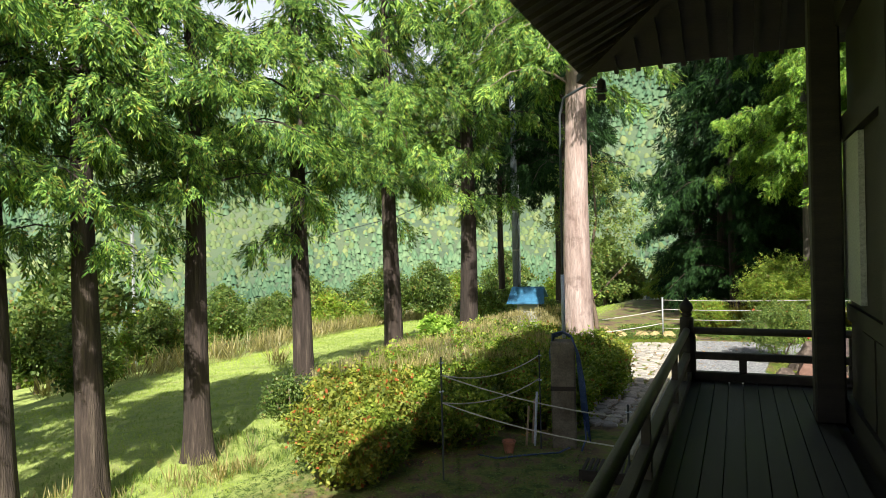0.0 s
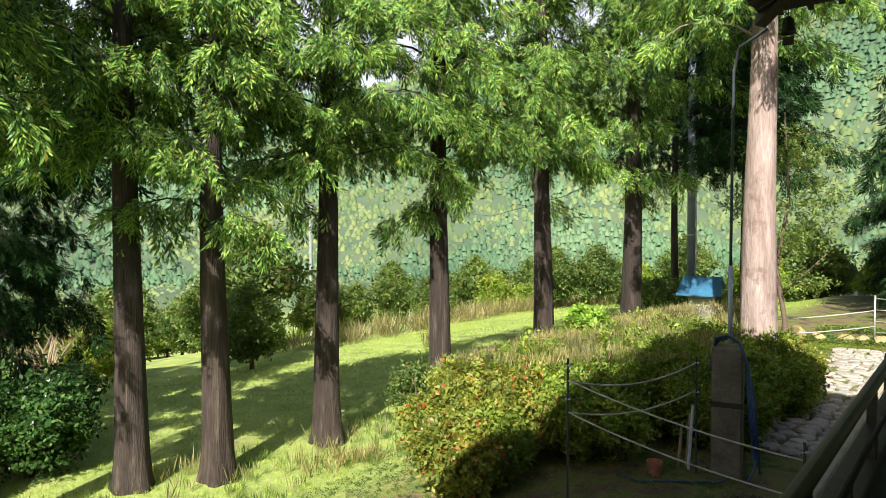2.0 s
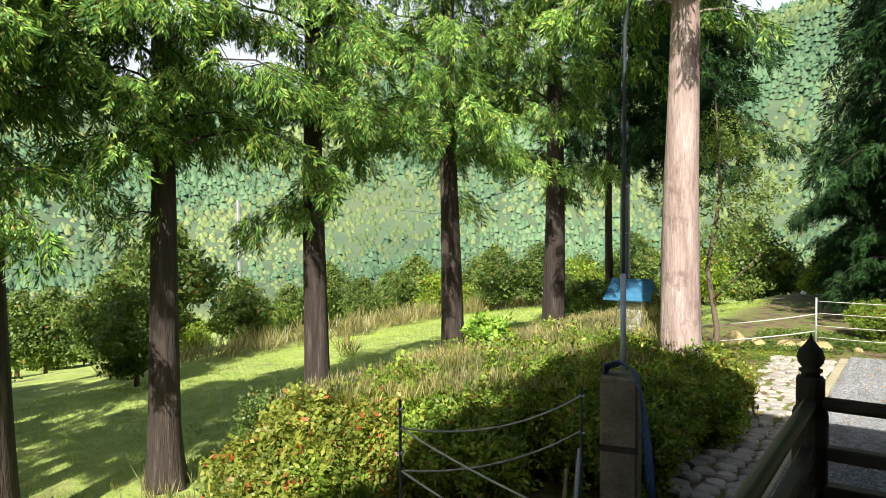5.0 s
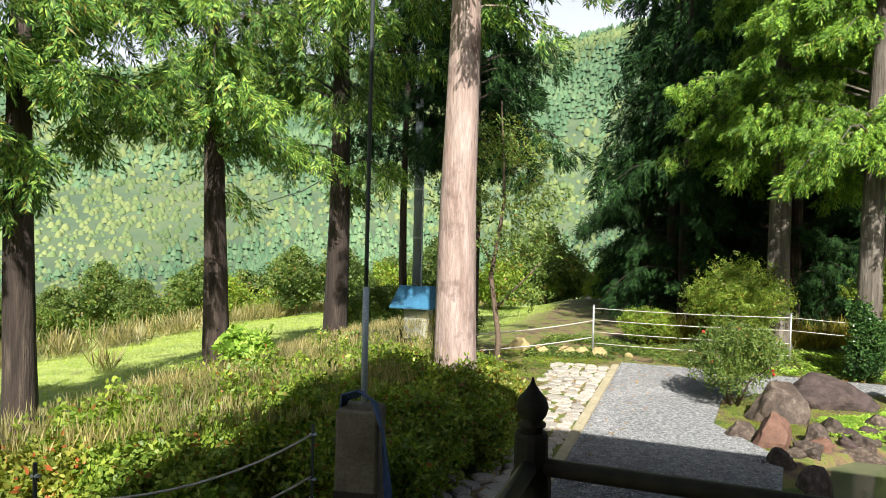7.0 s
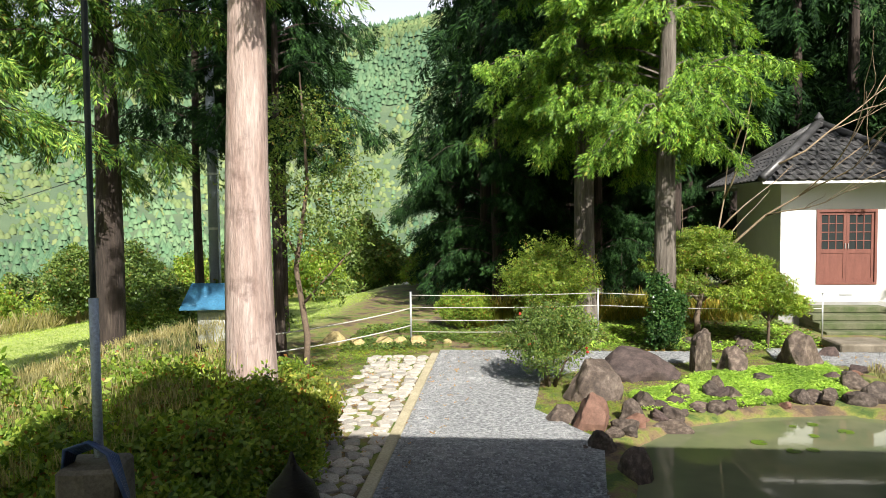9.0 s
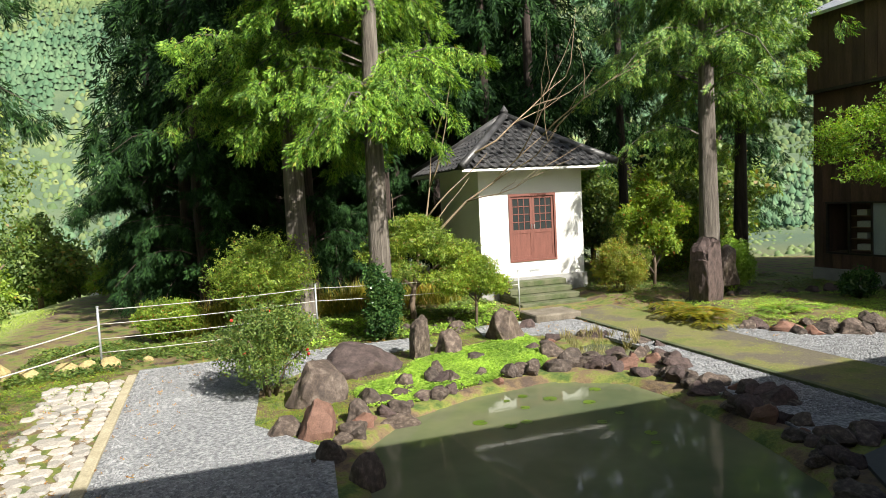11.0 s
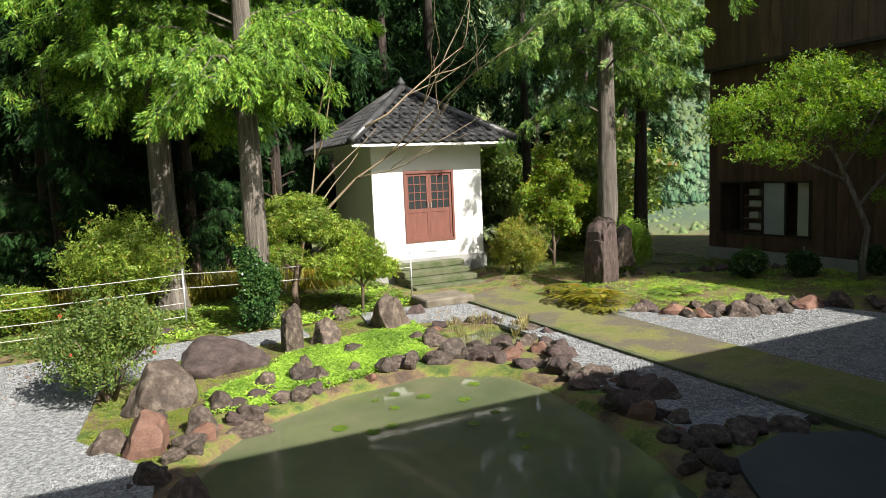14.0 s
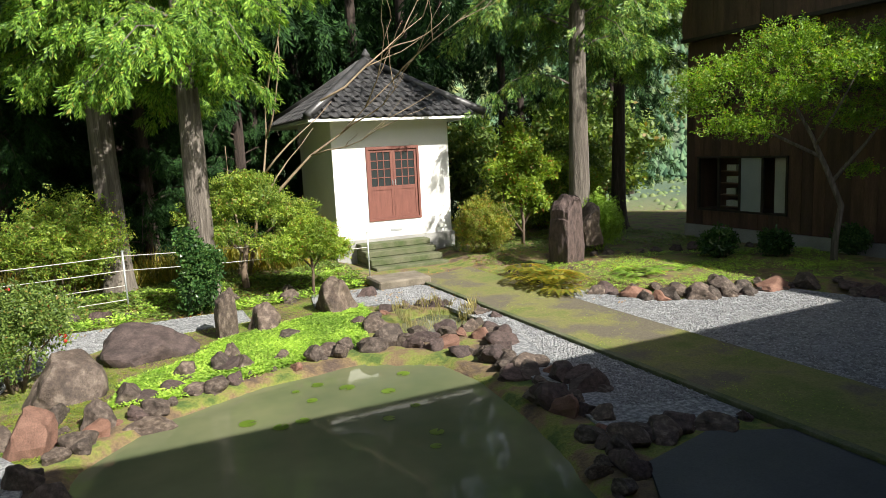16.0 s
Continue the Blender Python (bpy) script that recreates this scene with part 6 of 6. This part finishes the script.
cover("fallen_leaves", [(-5, 6), (-1, 12), (0, 19), (5, 20), (10, 16), (13, 17), (13, 21), (8, 22), (-4, 21), (-7, 12)], 1200, LEAVES[:1], 0.05, leaf_material("fallen leaves", (0.25, 0.10, 0.03), (0.35, 0.17, 0.05), (0.45, 0.28, 0.08)), 24, "scattered fallen brown leaves", "leaves", lift=0.045, keep_out=WET)

# shrubs and trees round the meadow
leafy("meadow_edge_shrub", (-6.6, 8.9, -1.66), [([(0.04 * k, 0, -0.05), (0.12 * math.cos(k * 1.3), 0.12 * math.sin(k * 1.3), 0.4), (0.4 * math.cos(k * 1.3), 0.4 * math.sin(k * 1.3), 0.95)], [0.014, 0.01, 0.004]) for k in range(6)],
      [(0, 0, 0.8, 0.4, 0.4, 0.35), (0.25, 0.1, 0.6, 0.3, 0.3, 0.25), (-0.3, 0, 0.6, 0.3, 0.3, 0.25)], BROADLEAF, 110, "thin leafy shrub between the cedars", leaf=0.05, count=900, core=0.05)
med = leafy("broadleaf_tree", (-24, 24, 0), [([(0, 0, -0.5), (0.1, 0, 1.4), (0, 0.1, 2.6), (-0.1, 0, 3.6)], [0.14, 0.11, 0.08, 0.03]), ([(0.05, 0, 1.2), (0.9, 0.3, 2.3)], [0.06, 0.02]), ([(0.05, 0, 1.4), (-0.9, -0.2, 2.4)], [0.06, 0.02])],
            [(0, 0, 3.6, 1.3, 1.3, 0.9), (1.1, 0.3, 2.7, 1.1, 1.0, 0.8), (-1.1, -0.2, 2.8, 1.1, 1.0, 0.8), (0.2, -0.9, 2.4, 1.1, 0.9, 0.8), (0, 0.9, 2.6, 1.1, 0.9, 0.8), (0.1, 0, 4.3, 0.7, 0.7, 0.5), (0.6, -0.5, 1.6, 1.0, 0.8, 0.6), (-0.6, 0.2, 1.5, 1.0, 0.8, 0.6)], BROADLEAF, 120, "green broadleaf tree at the meadow edge", "tree", leaf=0.19, count=1500, core=0.2, group="trees round the meadow")
med2 = leafy("broadleaf_tree", (-20, 38, 0), [([(0, 0, -0.5), (0.1, 0, 1.0), (0, 0.1, 2.0)], [0.10, 0.08, 0.03])],
             [(0, 0, 2.0, 1.2, 1.2, 0.7), (0.9, 0.3, 1.5, 1.0, 1.0, 0.7), (-0.9, -0.2, 1.4, 1.0, 1.0, 0.7), (0.2, -0.8, 1.1, 1.0, 0.9, 0.7), (0, 0.8, 1.2, 1.0, 0.9, 0.7), (-0.3, 0.2, 2.6, 0.6, 0.6, 0.4)], SHRUB_YELLOW, 121, "yellow green broadleaf tree at the meadow edge", "tree", leaf=0.17, count=1400, core=0.2, group="trees round the meadow")
_rng = random.Random(12)
spots = [(-15.2, 12.0, 0.8), (-18.5, 9.5, 1.0), (-20, 14, 1.1), (-19, 18, 0.9), (-23, 21, 1.2), (-20, 25, 0.9), (-25, 28, 1.2), (-21, 32, 1.0), (-24, 37, 1.2), (-17, 38, 1.0), (-13, 43, 1.2), (-9.5, 44, 1.0), (-19, 46, 1.4), (-6, 55, 1.3), (-10, 52, 1.3), (-3.4, 44, 1.3), (-2.5, 36, 1.1), (-28, 44, 1.5), (-33, 33, 1.4),
         (-17, 5, 1.2), (-21, 3, 1.3), (-15, 1, 1.2), (16.2, 27, 0.9), (18.5, 30, 1.1), (15.0, 31, 0.9), (20.5, 34, 1.3), (18, 38, 1.3), (23, 33, 1.4), (-30, 22, 1.4), (-29, 12, 1.3), (-25, 7, 1.2), (-14, 50, 1.4), (-24, 52, 1.6), (-36, 45, 1.6), (-3.4, 33.5, 1.0)]
for k in range(34):
    bearing, far = math.radians(_rng.uniform(-64, -8)), _rng.uniform(33, 52)
    spots.append((far * math.sin(bearing), far * math.cos(bearing), _rng.uniform(1.0, 1.6)))
med.matrix_basis = pose(-22, 17, float(land(-22, 17)), 0, 0, 10)
med2.matrix_basis = pose(-16.6, 40.5, float(land(-16.6, 40.5)), 0, 0, 10)
for i, (x, y, s) in enumerate(spots):
    copy_thing(med2 if i % 3 == 1 else med, pose(x, y, float(land(x, y)) - 0.2, 0, 0, _rng.uniform(0, 360)) @ Matrix.Scale(s * (0.62 if x < 10 else 0.95) * _rng.uniform(0.85, 1.1), 4))
leafy("slender_tree", (-3.3, 16.6, GROUND_Z), [([(0, 0, -0.1), (0.05, 0, 0.9), (-0.15, 0.1, 2.0), (0.1, 0, 3.4), (0, 0, 5.2)], [0.06, 0.055, 0.045, 0.03, 0.012]), ([(-0.05, 0.05, 1.4), (0.8, 0, 2.3)], [0.025, 0.01]), ([(-0.1, 0.05, 2.2), (-0.7, 0.2, 3.2)], [0.025, 0.01])],
      [(0.3, 0, 2.6, 0.8, 0.8, 0.5), (0.7, 0, 3.4, 0.7, 0.7, 0.5), (-0.6, 0, 3.4, 0.8, 0.8, 0.5), (0, 0, 4.4, 0.9, 0.9, 0.6), (0.5, 0, 1.7, 0.5, 0.4, 0.25)], BROADLEAF, 130, "slender leaning broadleaf tree behind the pale cedar", "tree", leaf=0.055, count=1500, core=0.0)
leafy("broad_shrub", (-6.1, 19.5, -1.6), [([(0.05 * k, 0, -0.05), (0.5 * math.cos(k * 1.3), 0.5 * math.sin(k * 1.3), 1.3)], [0.03, 0.008]) for k in range(5)],
      [(0, 0, 1.1, 0.9, 0.8, 0.5), (-0.9, 0, 1.3, 0.7, 0.6, 0.35), (0.8, 0.2, 0.9, 0.7, 0.6, 0.4), (-1.6, 0, 1.0, 0.6, 0.5, 0.3)], BROADLEAF, 131, "dark leaved shrub behind the azalea bank", leaf=0.07, count=3600, core=0.1)

shrub("climbing_vine", -5.5, 12.2, 0.42, 0.4, 0.3, GROUND_PLANT, 140, "bright large leaved vine on top of the azaleas", leaf=0.10, count=150, lift=1.0, core=0.0, stems=3)

# a bare thicket at the meadow edge
for tx, ty, size, seed in ((-18.5, 8.0, 1.5, 91), (-20.0, 9.6, 1.3, 92), (-19.6, 6.4, 1.4, 93)):
    _rng = random.Random(seed)
    thicket = thing("bare_bush", (tx, ty, float(land(tx, ty))), 0, "leafless grey brown bush at the meadow edge", "shrub")
    for k in range(26):
        a, out = _rng.uniform(0, 6.28), _rng.uniform(0.3, 1.0)
        foot = (_rng.uniform(-0.3, 0.3), _rng.uniform(-0.3, 0.3), -0.1)
        mid = (foot[0] + math.cos(a) * out * 0.5 * size, foot[1] + math.sin(a) * out * 0.5 * size, size * 0.6)
        part("stem", tubed([foot, mid, (mid[0] + math.cos(a) * 0.4 * size, mid[1] + math.sin(a) * 0.4 * size, size * _rng.uniform(0.9, 1.4))], [0.035, 0.022, 0.008], 5), DEAD_WOOD, thicket)

# lily pads
PADS = leaf_material("lily pads", (0.05, 0.10, 0.02), (0.08, 0.15, 0.025), (0.13, 0.21, 0.03))
for i, (x, y, r) in enumerate([(3.2, 14.6, 0.10), (3.5, 14.3, 0.09), (3.75, 14.35, 0.08), (4.0, 14.9, 0.07), (4.5, 15.1, 0.10), (4.9, 14.7, 0.09), (4.6, 13.9, 0.07), (4.9, 13.3, 0.08), (5.0, 14.1, 0.06), (4.2, 15.4, 0.08), (5.3, 15.2, 0.09), (3.9, 15.3, 0.05), (4.75, 13.0, 0.06)]):
    bm = bmesh.new()
    ring = [bm.verts.new((x + r * math.cos(a), y + r * math.sin(a), WATER_Z + 0.008)) for a in [0.25 + i + k * 0.58 for k in range(11)]]
    bm.faces.new([bm.verts.new((x, y, WATER_Z + 0.006))] + ring)
    tagged(part("lily_pad", bm, PADS), "small round green lily pad on the pond", "lily pad", "lily pads on the pond")

# ---- far woods ----


def far_woods():
    rng = np.random.default_rng(9)
    n = 60000
    bearing = rng.uniform(-1.6, 1.2, n)
    r = 64 + 700 * rng.uniform(0, 1, n) ** 0.85
    x, y = r * np.sin(bearing), r * np.cos(bearing)
    z = land(x, y)
    near = np.clip(r / 360, 0.36, 1.2)
    kind = np.sin(x * 0.03 + 1) * np.sin(y * 0.024 + 0.5) + rng.normal(0, 0.35, n) - 0.25
    for name, mask, mat, label in (("far_conifers", (kind > -0.1) & (r > 150), HAZY_CEDAR, "distant hillside of green conifers"), ("far_broadleaf_wood", (kind <= -0.1) | (r <= 150), HAZY_BROAD, "distant hillside of mixed broadleaf wood")):
        k = np.where(mask)[0]
        m = len(k)
        tall = near[k] * rng.uniform(0.5, 1.3, m) * (0.78 if name == "far_conifers" else 0.55)
        if name == "far_conifers":
            V, T = [], []
            for q, (h0, h1, rad) in enumerate(((9.0, 4.4, 2.0), (6.0, 0.4, 3.1))):
                k0 = len(V)
                V += [(0, 0, h0)] + [(rad * (1.15 if j % 2 else 0.7) * math.cos(j * 0.898 + q), rad * (1.15 if j % 2 else 0.7) * math.sin(j * 0.898 + q), h1 + (0.5 if j % 2 else 0)) for j in range(7)]
                T += [(k0, k0 + 1 + j, k0 + 1 + (j + 1) % 7) for j in range(7)]
            V = np.array(V)
        else:
            turn = [k * math.pi / 3 for k in range(6)]
            rim = (3.4, 2.6, 3.1, 2.5, 3.6, 2.8)
            V = [(0.4, 0.2, 6.4)] + [(1.9 * math.cos(a + 0.4), 1.9 * math.sin(a + 0.4), 5.0 + 0.6 * math.sin(3 * a)) for a in turn] + [(w * math.cos(a), w * math.sin(a), 1.4 + 0.9 * math.cos(2 * a)) for a, w in zip(turn, rim)]
            T = [(0, 1 + k, 1 + (k + 1) % 6) for k in range(6)] + [(1 + k, 7 + k, 7 + (k + 1) % 6) for k in range(6)] + [(1 + k, 7 + (k + 1) % 6, 1 + (k + 1) % 6) for k in range(6)]
            V = np.array(V)
        T = np.array(T)
        v, t = scatter([(V, T)], np.stack((x[k], y[k], z[k] - 1), 1), upright_turns(rng, m), tall)
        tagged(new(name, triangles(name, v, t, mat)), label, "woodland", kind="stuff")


far_woods()

# ---- laid stones ----


def laid_stones():
    rng = random.Random(3)
    meshes = []
    for k in range(10):
        bm = bmesh.new()
        m = rng.randint(5, 7)
        ang = sorted(rng.uniform(0, 6.28) for _ in range(m))
        ang = [2 * math.pi * (i + rng.uniform(-0.25, 0.25)) / m for i in range(m)]
        low = [bm.verts.new((math.cos(a), math.sin(a), -0.5)) for a in ang]
        mid = [bm.verts.new((math.cos(a) * 1.0, math.sin(a) * 1.0, 0.1)) for a in ang]
        hi = [bm.verts.new((math.cos(a) * 0.8, math.sin(a) * 0.8, 0.45 + rng.uniform(-0.1, 0.1))) for a in ang]
        for a, b in ((low, mid), (mid, hi)):
            for i in range(m):
                bm.faces.new((a[i], a[(i + 1) % m], b[(i + 1) % m], b[i]))
        bmesh.ops.triangulate(bm, faces=[bm.faces.new(hi)])
        me = bpy.data.meshes.new("stone")
        bm.to_mesh(me)
        bm.free()
        me.materials.append(COBBLE)
        meshes.append(me)
    strip = tagged(new("stone_paving"), "strip of pale irregular stones beside the gravel drive", "paving", kind="structure")
    y = 10.6
    while y < 19.4:
        x = -1.64
        width = 2.75 + 0.15 * math.sin(y)
        while x > -width:
            s = rng.uniform(0.10, 0.155)
            ob = new("stone", rng.choice(meshes))
            ob.parent = strip
            ob.matrix_basis = pose(x + rng.uniform(-0.03, 0.03), y + rng.uniform(-0.04, 0.04), GROUND_Z + rng.uniform(0.0, 0.02), 0, 0, rng.uniform(0, 360)) @ Matrix.Diagonal((s * rng.uniform(0.9, 1.25), s, 0.07, 1))
            x -= s * 2.0
        y += 0.245


laid_stones()
